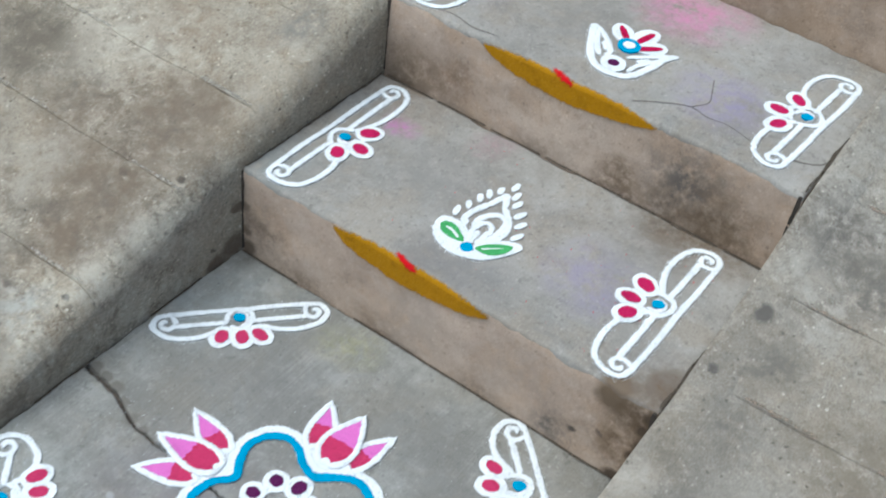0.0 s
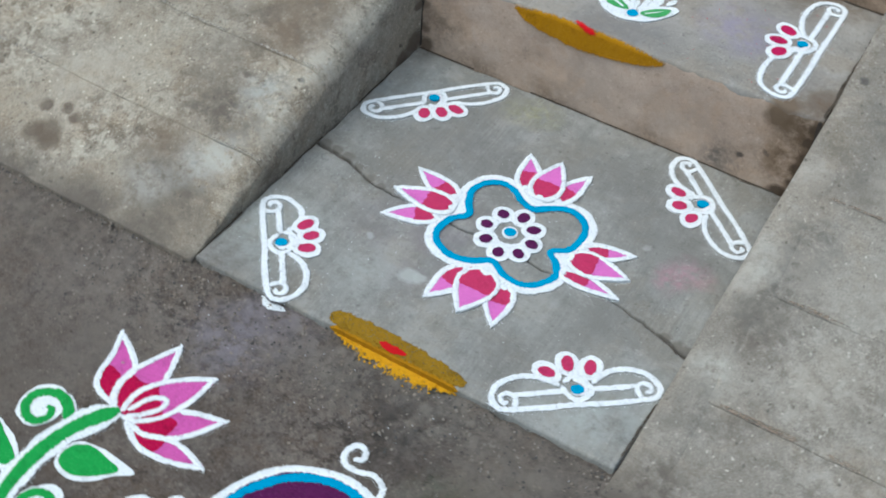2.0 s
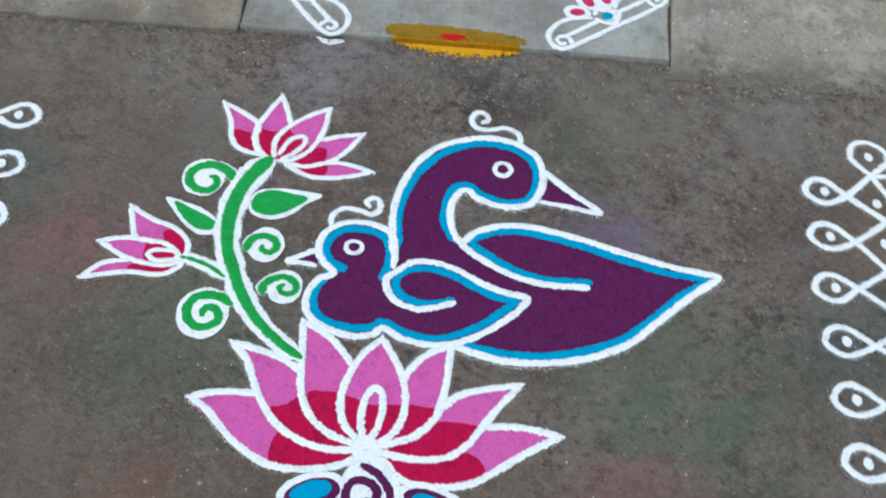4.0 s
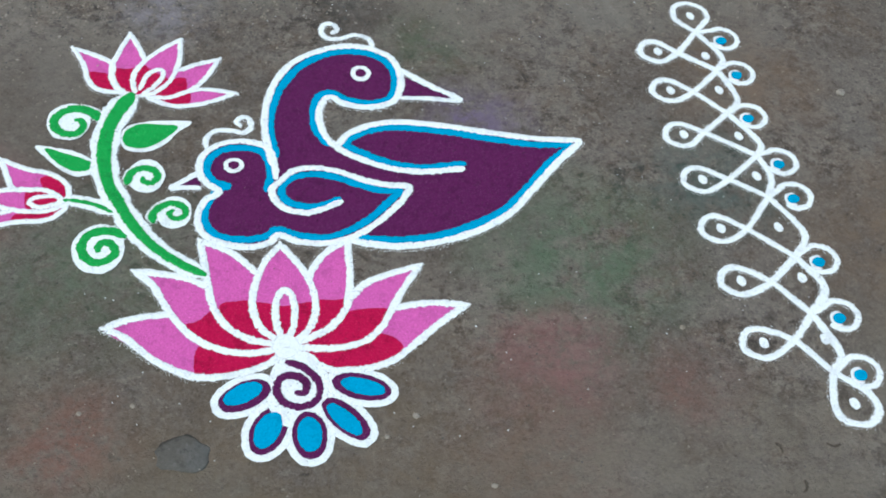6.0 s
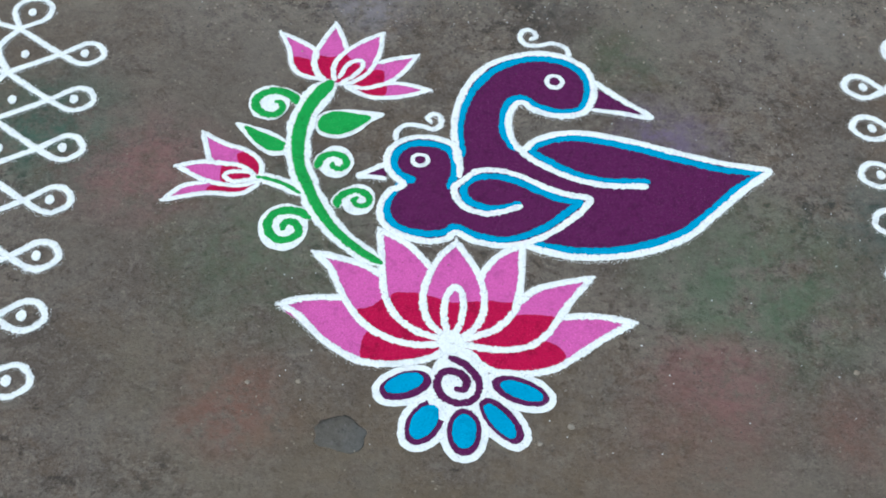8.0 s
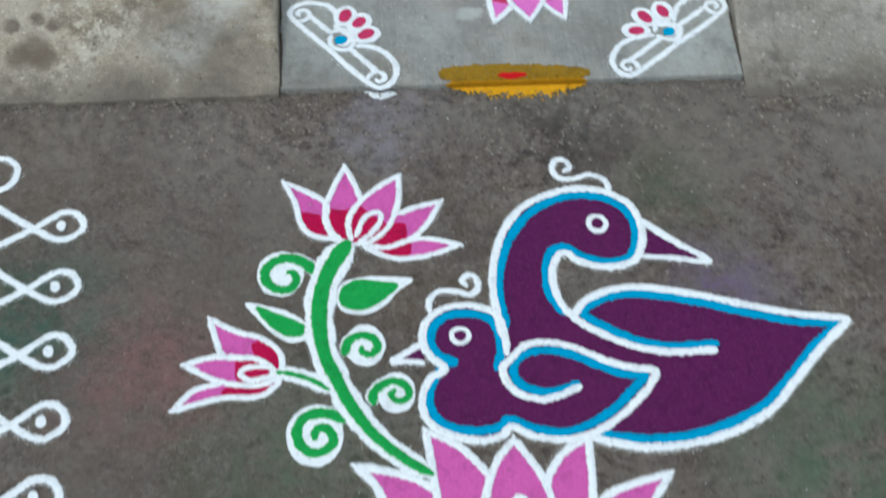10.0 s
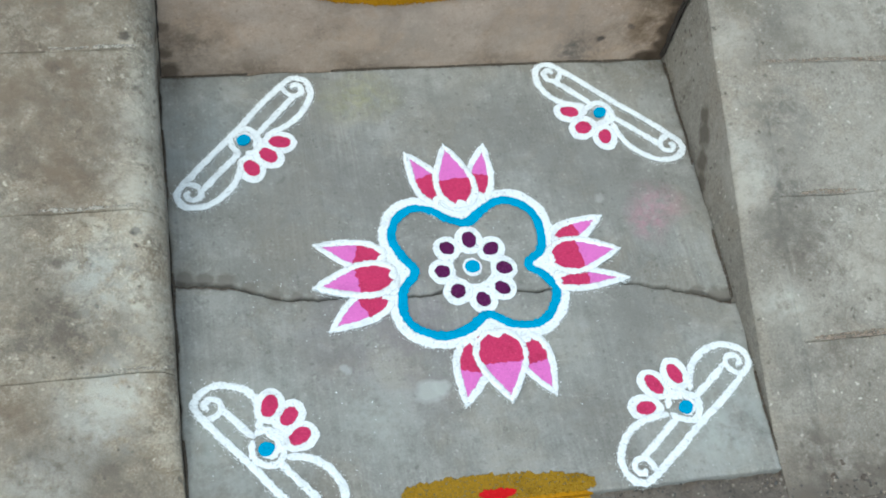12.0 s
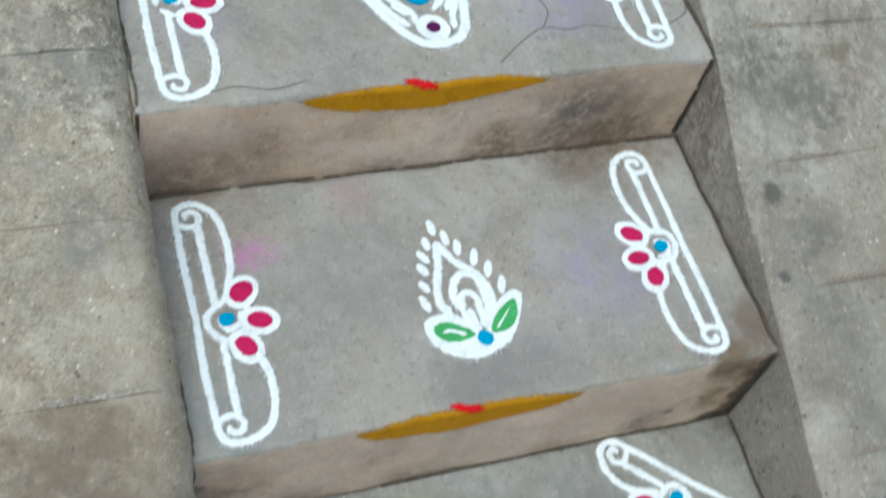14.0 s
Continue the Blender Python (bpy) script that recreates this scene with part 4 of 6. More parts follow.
def left_height(x, y):
    d = left_inner(y) - x
    r = (0.020 + 0.026 * min(1.0, max(0.0, y - 0.1) * 3)) * (1 + 0.35 * n3(y * 14, 1.0) + 0.2 * n3(y * 45, 2.0))
    return min(PORCH, max(0.006, 0.0125 + 0.33 * y)) - shoulder(max(0.0, d), max(0.006, r)) * min(1.0, max(0.15, y * 6))


def right_height(x, y):
    d = x - right_inner(y)
    r = 0.007 * (1 + 0.5 * n3(y * 12, 7.0) + 0.5 * n3(y * 40, 4.0))
    return min(PORCH, max(0.0005 + 0.03 * max(0, y + 0.05), -0.003 + 0.313 * y)) - shoulder(max(0.0, d), max(0.003, r)) * min(1.0, max(0.1, y * 6)) - 0.009 * max(0.0, 1 - d / 0.056) * min(1.0, max(0.0, y * 4)) + 0.030 * max(0.0, 1 - max(0.0, d) / 0.070) * min(1.0, max(0.0, (y - 0.86) * 6))


ramp_1 = side_ramp("ramp_1", "weathered beige cement ramp with scored joints and damp marks", flat(-1.3), left_inner, [-0.014, 0.176, 0.360, 0.552, 0.725, 0.91, 1.10, 1.29, 1.48], left_height, RAMP_LEFT_MAT, 20.0, MORTAR)
ramp_2 = side_ramp("ramp_2", "weathered grey cement ramp with scored joints and dark stains", right_inner, flat(1.9), [-0.048, 0.150, 0.337, 0.518, 0.729, 0.895, 1.08, 1.27, 1.46], right_height, RAMP_RIGHT_MAT, 60.0, RUST, border=0.056)
for b, x0, x1 in ((0.176, -0.10, -0.012), (0.360, -0.13, -0.02), (0.552, -0.11, -0.03), (0.725, -0.10, -0.035), (0.552, -0.34, -0.29), (0.360, -0.40, -0.33)):
    joint_crust(ramp_1, b, x0, x1, left_height, MORTAR)
for b, x0, x1 in ((0.518, 0.83, 0.98), (0.337, 0.84, 0.93), (0.150, 0.83, 0.90), (0.729, 0.86, 0.90)):
    joint_crust(ramp_2, b, x0, x1, right_height, RUST)
porch = slab("porch", flat(-1.3), flat(1.9), flat(1.482), flat(3.4), lambda x, y: PORCH - 0.004, 0.2, STEP_MAT, None, step=0.10, r=0.01, seed=9.0)
tagged(porch, "plain grey cement porch floor above the steps", "porch", kind="structure")
wall = slab("wall_north", flat(-4.0), flat(4.5), flat(3.4), flat(3.6), lambda x, y: 3.4, -0.05, PLASTER, None, step=0.4, r=0.01, seed=11.0)
tagged(wall, "plain plastered house wall behind the porch", "wall", kind="structure")

# ---- the drawing on the ground ----

# the large lotus at the foot of the drawing
lotus = thing("lotus_rangoli", "large pink and red lotus drawn in coloured powder on the ground", "rangoli", (0.30, -0.75, 0))
p = area(lotus, "petal", PINK, 0.0012, [(0.063, -0.720), (0.101, -0.709), (0.152, -0.708), (0.173, -0.742), (0.201, -0.766), (0.244, -0.781), (0.294, -0.778), (0.256, -0.806), (0.220, -0.812), (0.180, -0.809), (0.142, -0.791), (0.107, -0.758)])
area(p, "petal_base", RED, 0.0018, [(0.183, -0.764), (0.211, -0.774), (0.243, -0.782), (0.292, -0.781), (0.256, -0.804), (0.220, -0.810), (0.180, -0.808)])
p = area(lotus, "petal", PINK, 0.0012, [(0.104, -0.630), (0.147, -0.641), (0.188, -0.655), (0.202, -0.686), (0.214, -0.725), (0.246, -0.756), (0.289, -0.773), (0.244, -0.780), (0.201, -0.766), (0.173, -0.741), (0.152, -0.710), (0.135, -0.670)])
area(p, "petal_base", RED, 0.0018, [(0.164, -0.730), (0.189, -0.721), (0.206, -0.708), (0.221, -0.733), (0.249, -0.758), (0.289, -0.773), (0.244, -0.779), (0.201, -0.765), (0.176, -0.744)])
p = area(lotus, "petal", PINK, 0.0012, [(0.194, -0.587), (0.237, -0.614), (0.270, -0.653), (0.259, -0.697), (0.262, -0.735), (0.279, -0.760), (0.290, -0.772), (0.249, -0.756), (0.218, -0.730), (0.203, -0.695), (0.200, -0.647)])
area(p, "petal_base", RED, 0.0018, [(0.215, -0.701), (0.236, -0.697), (0.259, -0.702), (0.262, -0.735), (0.279, -0.760), (0.290, -0.772), (0.249, -0.756), (0.223, -0.732)])
p = area(lotus, "petal", PINK, 0.0012, [(0.304, -0.606), (0.330, -0.648), (0.341, -0.688), (0.341, -0.721), (0.328, -0.752), (0.300, -0.772), (0.279, -0.760), (0.262, -0.732), (0.258, -0.700), (0.268, -0.660), (0.285, -0.629)])
area(p, "petal_base", RED, 0.0018, [(0.260, -0.702), (0.298, -0.712), (0.340, -0.712), (0.328, -0.752), (0.300, -0.772), (0.279, -0.760), (0.264, -0.734)])
p = area(lotus, "petal", PINK, 0.0012, [(0.398, -0.608), (0.366, -0.627), (0.340, -0.664), (0.344, -0.703), (0.338, -0.735), (0.320, -0.762), (0.302, -0.773), (0.342, -0.763), (0.372, -0.739), (0.388, -0.708), (0.395, -0.660)])
area(p, "petal_base", RED, 0.0018, [(0.343, -0.709), (0.367, -0.710), (0.387, -0.712), (0.372, -0.739), (0.342, -0.763), (0.303, -0.773), (0.324, -0.758), (0.338, -0.731)])
p = area(lotus, "petal", PINK, 0.0012, [(0.493, -0.664), (0.447, -0.674), (0.413, -0.687), (0.390, -0.707), (0.381, -0.728), (0.351, -0.755), (0.307, -0.776), (0.362, -0.785), (0.401, -0.778), (0.427, -0.758), (0.452, -0.716)])
area(p, "petal_base", RED, 0.0018, [(0.378, -0.734), (0.408, -0.729), (0.444, -0.736), (0.425, -0.760), (0.401, -0.778), (0.362, -0.784), (0.307, -0.776), (0.350, -0.757)])
p = area(lotus, "petal", PINK, 0.0012, [(0.546, -0.738), (0.494, -0.729), (0.446, -0.732), (0.426, -0.760), (0.401, -0.780), (0.362, -0.787), (0.304, -0.781), (0.337, -0.810), (0.365, -0.822), (0.402, -0.822), (0.442, -0.808), (0.495, -0.769)])
area(p, "petal_base", RED, 0.0018, [(0.413, -0.770), (0.439, -0.780), (0.448, -0.797), (0.434, -0.812), (0.398, -0.823), (0.365, -0.821), (0.333, -0.807), (0.304, -0.782), (0.362, -0.787), (0.400, -0.781)])
stroke(lotus, "outline", WHITE, 0.0098, 0.0030, [(0.063, -0.720), (0.101, -0.709), (0.152, -0.707)])
stroke(lotus, "outline", WHITE, 0.0098, 0.0030, [(0.063, -0.720), (0.089, -0.738), (0.121, -0.773), (0.156, -0.799), (0.184, -0.811), (0.219, -0.813), (0.256, -0.806), (0.279, -0.796), (0.295, -0.780)])
stroke(lotus, "outline", WHITE, 0.0098, 0.0030, [(0.104, -0.630), (0.126, -0.655), (0.142, -0.690), (0.153, -0.714), (0.174, -0.744), (0.201, -0.766), (0.244, -0.781), (0.294, -0.778)])
stroke(lotus, "outline", WHITE, 0.0098, 0.0030, [(0.104, -0.630), (0.132, -0.637), (0.177, -0.652), (0.202, -0.669)])
stroke(lotus, "outline", WHITE, 0.0098, 0.0030, [(0.194, -0.587), (0.198, -0.627), (0.201, -0.666), (0.206, -0.702), (0.219, -0.732), (0.247, -0.758), (0.292, -0.775)])
stroke(lotus, "outline", WHITE, 0.0098, 0.0030, [(0.194, -0.587), (0.233, -0.611), (0.258, -0.639), (0.271, -0.657)])
stroke(lotus, "outline", WHITE, 0.0098, 0.0030, [(0.304, -0.606), (0.282, -0.632), (0.266, -0.665), (0.258, -0.702), (0.262, -0.735), (0.279, -0.760), (0.296, -0.773)])
stroke(lotus, "outline", WHITE, 0.0098, 0.0030, [(0.304, -0.606), (0.328, -0.647), (0.340, -0.683), (0.341, -0.722), (0.332, -0.748), (0.316, -0.765), (0.300, -0.773)])
stroke(lotus, "outline", WHITE, 0.0098, 0.0030, [(0.398, -0.608), (0.366, -0.627), (0.344, -0.654), (0.336, -0.678)])
stroke(lotus, "outline", WHITE, 0.0098, 0.0030, [(0.398, -0.608), (0.395, -0.660), (0.390, -0.699), (0.381, -0.726), (0.359, -0.752), (0.330, -0.766), (0.302, -0.775)])
stroke(lotus, "outline", WHITE, 0.0098, 0.0030, [(0.493, -0.664), (0.447, -0.675), (0.413, -0.687), (0.389, -0.710)])
stroke(lotus, "outline", WHITE, 0.0098, 0.0030, [(0.493, -0.664), (0.467, -0.698), (0.443, -0.734), (0.426, -0.760), (0.401, -0.780), (0.362, -0.787), (0.303, -0.779)])
stroke(lotus, "outline", WHITE, 0.0098, 0.0030, [(0.546, -0.738), (0.494, -0.729), (0.444, -0.732)])
stroke(lotus, "outline", WHITE, 0.0098, 0.0030, [(0.546, -0.738), (0.503, -0.765), (0.459, -0.798), (0.433, -0.815), (0.394, -0.824), (0.358, -0.822), (0.323, -0.803), (0.299, -0.782)])
stroke(lotus, "outline", WHITE, 0.0095, 0.0031, [(0.295, -0.773), (0.287, -0.738), (0.290, -0.701), (0.303, -0.685), (0.313, -0.704), (0.310, -0.741), (0.298, -0.771)])
oval(lotus, "hub", WHITE, 0.0033, 0.296, -0.777, 0.0161, 0.0180, -7)

# spiral and five blue petals below the lotus
rosette = thing("spiral_rosette", "blue petals round a purple powder spiral on white", "rangoli", (0.36, -0.86, 0))
oval(rosette, "disc", WHITE, 0.0022, 0.305, -0.843, 0.0383, 0.0580, -7)
stroke(rosette, "spiral", PURPLE, 0.0105, 0.0034, [(0.293, -0.799), (0.318, -0.814), (0.333, -0.839), (0.328, -0.861), (0.308, -0.870), (0.287, -0.862), (0.278, -0.843), (0.285, -0.825), (0.302, -0.822), (0.316, -0.834), (0.313, -0.849), (0.300, -0.848)])
p = oval(rosette, "blue_petal", WHITE, 0.0020, 0.237, -0.845, 0.0355, 0.0285, -158, grow=0.009)
oval(p, "rim", PURPLE, 0.0026, 0.237, -0.845, 0.0355, 0.0190, -158, grow=-0.001)
oval(p, "centre", BLUE, 0.0031, 0.235, -0.842, 0.0355, 0.0125, -158, grow=-0.010)
p = oval(rosette, "blue_petal", WHITE, 0.0020, 0.263, -0.898, 0.0362, 0.0305, -118, grow=0.009)
oval(p, "rim", PURPLE, 0.0026, 0.263, -0.898, 0.0362, 0.0210, -118, grow=-0.001)
oval(p, "centre", BLUE, 0.0031, 0.262, -0.898, 0.0362, 0.0145, -118, grow=-0.010)
p = oval(rosette, "blue_petal", WHITE, 0.0020, 0.313, -0.912, 0.0340, 0.0305, -90, grow=0.009)
oval(p, "rim", PURPLE, 0.0026, 0.313, -0.912, 0.0340, 0.0210, -90, grow=-0.001)
oval(p, "centre", BLUE, 0.0031, 0.313, -0.911, 0.0340, 0.0145, -90, grow=-0.010)
p = oval(rosette, "blue_petal", WHITE, 0.0020, 0.361, -0.894, 0.0392, 0.0265, -52, grow=0.009)
oval(p, "rim", PURPLE, 0.0026, 0.361, -0.894, 0.0392, 0.0170, -52, grow=-0.001)
oval(p, "centre", BLUE, 0.0031, 0.359, -0.895, 0.0392, 0.0105, -52, grow=-0.010)
p = oval(rosette, "blue_petal", WHITE, 0.0020, 0.386, -0.850, 0.0396, 0.0275, -21, grow=0.009)
oval(p, "rim", PURPLE, 0.0026, 0.386, -0.850, 0.0396, 0.0180, -21, grow=-0.001)
oval(p, "centre", BLUE, 0.0031, 0.388, -0.850, 0.0396, 0.0115, -21, grow=-0.010)

# small flicks where the lines of two petals meet in a point


def flicks(ob, hub, tips, long, bend):
    for k, tip in enumerate(tips):
        t = Vector(tip)
        d = (t - Vector(hub)).normalized()
        side = Vector((-d.y, d.x)) * bend * (1 if k % 2 else -1)
        stroke(ob, "tip", WHITE, 0.0078, 0.0031, [tuple(t - d * 0.006), tuple(t + d * long * 0.4), tuple(t + d * long + side)], taper=(1.0, 0.55))


flicks(lotus, (0.30, -0.77), [(0.063, -0.720), (0.104, -0.630), (0.194, -0.587), (0.304, -0.606), (0.398, -0.608), (0.493, -0.664), (0.546, -0.738)], 0.006, 0.001)

# the large curved purple figure
large_figure = thing("curved_powder_figure", "large purple powder figure edged in blue and white", "rangoli", (0.52, -0.42, 0))
area(large_figure, "purple_area", PURPLE, 0.0012, [(0.307, -0.460), (0.301, -0.390), (0.307, -0.337), (0.328, -0.285), (0.358, -0.247), (0.397, -0.223), (0.442, -0.215), (0.486, -0.226), (0.514, -0.251), (0.522, -0.291), (0.513, -0.328), (0.494, -0.348), (0.460, -0.351), (0.426, -0.340), (0.401, -0.328), (0.385, -0.357), (0.386, -0.397), (0.404, -0.429), (0.428, -0.406), (0.465, -0.391), (0.509, -0.391), (0.576, -0.405), (0.643, -0.426), (0.711, -0.445), (0.774, -0.455), (0.731, -0.494), (0.679, -0.545), (0.636, -0.584), (0.580, -0.610), (0.520, -0.624), (0.463, -0.624), (0.408, -0.609), (0.362, -0.585), (0.320, -0.528)])
stroke(large_figure, "blue_edge", BLUE, 0.0124, 0.0022, [(0.314, -0.443), (0.309, -0.391), (0.315, -0.344), (0.334, -0.296), (0.362, -0.258), (0.399, -0.233), (0.440, -0.224), (0.481, -0.233), (0.507, -0.258), (0.514, -0.290), (0.507, -0.323), (0.492, -0.340), (0.461, -0.342), (0.432, -0.332), (0.411, -0.316), (0.393, -0.318), (0.382, -0.336), (0.377, -0.362), (0.379, -0.396), (0.395, -0.426)])
stroke(large_figure, "blue_edge", BLUE, 0.0124, 0.0022, [(0.415, -0.423), (0.429, -0.436), (0.462, -0.459), (0.494, -0.475), (0.535, -0.484), (0.594, -0.482)])
stroke(large_figure, "blue_edge", BLUE, 0.0124, 0.0022, [(0.415, -0.423), (0.436, -0.409), (0.466, -0.399), (0.507, -0.399), (0.574, -0.414), (0.641, -0.436), (0.709, -0.455), (0.761, -0.461), (0.722, -0.493), (0.673, -0.542), (0.631, -0.578), (0.578, -0.602), (0.521, -0.615), (0.464, -0.615), (0.413, -0.605)])
stroke(large_figure, "outline", WHITE, 0.0106, 0.0030, [(0.307, -0.460), (0.301, -0.390), (0.307, -0.337), (0.326, -0.283), (0.356, -0.244), (0.395, -0.222), (0.442, -0.212), (0.487, -0.223), (0.515, -0.249), (0.523, -0.289), (0.515, -0.326), (0.496, -0.347), (0.460, -0.352), (0.426, -0.340), (0.410, -0.325), (0.397, -0.330), (0.386, -0.357), (0.387, -0.393), (0.400, -0.424), (0.429, -0.452), (0.476, -0.479), (0.525, -0.492), (0.590, -0.492)])
stroke(large_figure, "outline", WHITE, 0.0106, 0.0030, [(0.404, -0.429), (0.426, -0.405), (0.463, -0.390), (0.507, -0.388), (0.576, -0.403), (0.643, -0.424), (0.711, -0.443), (0.781, -0.454)])
stroke(large_figure, "outline", WHITE, 0.0106, 0.0030, [(0.781, -0.454), (0.732, -0.496), (0.680, -0.547), (0.637, -0.587), (0.581, -0.614), (0.519, -0.627), (0.462, -0.627), (0.401, -0.610)])
stroke(large_figure, "crest", WHITE, 0.0085, 0.0030, [(0.489, -0.219), (0.483, -0.197), (0.462, -0.187), (0.437, -0.194), (0.417, -0.190), (0.410, -0.172), (0.418, -0.157), (0.430, -0.158), (0.436, -0.172), (0.425, -0.180)])
area(large_figure, "point", PURPLE, 0.0014, [(0.525, -0.289), (0.564, -0.316), (0.600, -0.344), (0.560, -0.339), (0.519, -0.334)], smooth=False)
stroke(large_figure, "outline", WHITE, 0.0095, 0.0029, [(0.524, -0.273), (0.565, -0.313), (0.608, -0.349), (0.560, -0.342), (0.516, -0.336)], taper=(1.2, .8))
p = oval(large_figure, "ring", WHITE, 0.0026, 0.461, -0.277, 0.0151, 0.0165, -8)
oval(p, "pupil", PURPLE, 0.0034, 0.461, -0.277, 0.0071, 0.0080, -8)

# the small curved purple figure in front of it
small_figure = thing("curved_powder_figure", "small purple powder figure edged in blue and white", "rangoli", (0.36, -0.55, 0))
area(small_figure, "purple_area", PURPLE, 0.0017, [(0.306, -0.482), (0.306, -0.443), (0.293, -0.417), (0.264, -0.407), (0.230, -0.411), (0.208, -0.433), (0.203, -0.462), (0.214, -0.485), (0.225, -0.500), (0.204, -0.517), (0.194, -0.545), (0.201, -0.573), (0.227, -0.593), (0.261, -0.601), (0.289, -0.598), (0.304, -0.588), (0.329, -0.601), (0.368, -0.609), (0.409, -0.599), (0.445, -0.578), (0.481, -0.545), (0.500, -0.521), (0.471, -0.515), (0.439, -0.502), (0.400, -0.481), (0.363, -0.470), (0.333, -0.474), (0.315, -0.490)])
stroke(small_figure, "blue_edge", BLUE, 0.0116, 0.0025, [(0.292, -0.507), (0.301, -0.479), (0.301, -0.446), (0.289, -0.426), (0.263, -0.417), (0.233, -0.420), (0.214, -0.439), (0.211, -0.461), (0.221, -0.480), (0.239, -0.490), (0.225, -0.495), (0.210, -0.518), (0.202, -0.544), (0.209, -0.570), (0.230, -0.586), (0.262, -0.592), (0.287, -0.588), (0.303, -0.579), (0.330, -0.592), (0.369, -0.600), (0.407, -0.589), (0.440, -0.569), (0.472, -0.540), (0.486, -0.525), (0.465, -0.523), (0.438, -0.512), (0.398, -0.490), (0.365, -0.480), (0.337, -0.483), (0.319, -0.497), (0.315, -0.514), (0.324, -0.530), (0.351, -0.542), (0.376, -0.540), (0.399, -0.530)])
stroke(small_figure, "outline", WHITE, 0.0100, 0.0033, [(0.309, -0.485), (0.309, -0.447), (0.297, -0.418), (0.266, -0.405), (0.232, -0.408), (0.206, -0.429), (0.200, -0.460), (0.210, -0.483), (0.226, -0.501), (0.205, -0.515), (0.193, -0.545), (0.199, -0.575), (0.225, -0.596), (0.261, -0.606), (0.289, -0.601), (0.304, -0.589), (0.328, -0.603), (0.368, -0.611), (0.410, -0.602), (0.446, -0.581), (0.483, -0.548), (0.505, -0.518)])
stroke(small_figure, "outline", WHITE, 0.0100, 0.0033, [(0.505, -0.518), (0.471, -0.513), (0.439, -0.501), (0.400, -0.479), (0.363, -0.468), (0.334, -0.472), (0.312, -0.492), (0.301, -0.506), (0.308, -0.532), (0.328, -0.548), (0.358, -0.552), (0.401, -0.536)])
stroke(small_figure, "crest", WHITE, 0.0080, 0.0030, [(0.213, -0.416), (0.213, -0.395), (0.227, -0.380), (0.249, -0.381), (0.269, -0.387), (0.281, -0.376), (0.279, -0.359), (0.269, -0.355), (0.260, -0.365), (0.267, -0.374)])
area(small_figure, "point", PURPLE, 0.0014, [(0.199, -0.463), (0.179, -0.473), (0.164, -0.484), (0.181, -0.486), (0.199, -0.487)], smooth=False)
stroke(small_figure, "outline", WHITE, 0.0090, 0.0029, [(0.203, -0.458), (0.178, -0.473), (0.159, -0.486), (0.181, -0.487), (0.201, -0.490)], taper=(1.1, .8))
p = oval(small_figure, "ring", WHITE, 0.0029, 0.250, -0.452, 0.0140, 0.0135, -4)
oval(p, "pupil", PURPLE, 0.0037, 0.250, -0.452, 0.0070, 0.0065, 0)

# green stem with two small lotus flowers, leaves and curls
stem = thing("flower_stem_rangoli", "green powder stem with pink lotus flowers, leaves and curls", "rangoli", (0.10, -0.40, 0))
stroke(stem, "branch_border", WHITE, 0.0220, 0.0026, [(0.008, -0.493), (0.032, -0.498), (0.053, -0.507), (0.077, -0.523)])
stroke(stem, "branch", GREEN, 0.0085, 0.0034, [(0.008, -0.493), (0.032, -0.498), (0.053, -0.507), (0.077, -0.523)])
p = oval(stem, "curl_disc", WHITE, 0.0021, 0.014, -0.339, 0.0310, 0.0366, -2)
stroke(stem, "curl_border", WHITE, 0.0230, 0.0019, [(0.059, -0.341), (0.051, -0.326), (0.036, -0.317), (0.020, -0.314)])
stroke(p, "curl", GREEN, 0.0140, 0.0031, [(0.059, -0.341), (0.051, -0.326), (0.036, -0.317), (0.020, -0.314), (0.005, -0.320), (-0.006, -0.333), (-0.005, -0.350), (0.007, -0.363), (0.024, -0.366), (0.035, -0.354), (0.032, -0.340), (0.022, -0.337)], taper=(1.1, .75))
p = oval(stem, "curl_disc", WHITE, 0.0021, 0.056, -0.586, 0.0340, 0.0425, -2)
stroke(stem, "curl_border", WHITE, 0.0230, 0.0019, [(0.095, -0.569), (0.076, -0.558), (0.057, -0.556), (0.041, -0.563)])
stroke(p, "curl", GREEN, 0.0145, 0.0031, [(0.095, -0.569), (0.076, -0.558), (0.057, -0.556), (0.041, -0.563), (0.034, -0.580), (0.038, -0.598), (0.052, -0.610), (0.069, -0.607), (0.079, -0.595), (0.075, -0.581), (0.064, -0.576), (0.056, -0.584), (0.057, -0.593)], taper=(1.1, .75))
p = oval(stem, "curl_disc", WHITE, 0.0021, 0.124, -0.459, 0.0260, 0.0307, 0)
stroke(stem, "curl_border", WHITE, 0.0180, 0.0019, [(0.096, -0.473), (0.102, -0.453), (0.117, -0.444), (0.133, -0.448)])
stroke(p, "curl", GREEN, 0.0118, 0.0031, [(0.096, -0.473), (0.102, -0.453), (0.117, -0.444), (0.133, -0.448), (0.140, -0.461), (0.133, -0.473), (0.121, -0.470), (0.119, -0.460)], taper=(1.1, .75))
p = oval(stem, "curl_disc", WHITE, 0.0021, 0.161, -0.531, 0.0240, 0.0283, -2)
stroke(stem, "curl_border", WHITE, 0.0180, 0.0019, [(0.132, -0.548), (0.131, -0.533), (0.144, -0.519), (0.162, -0.515)])
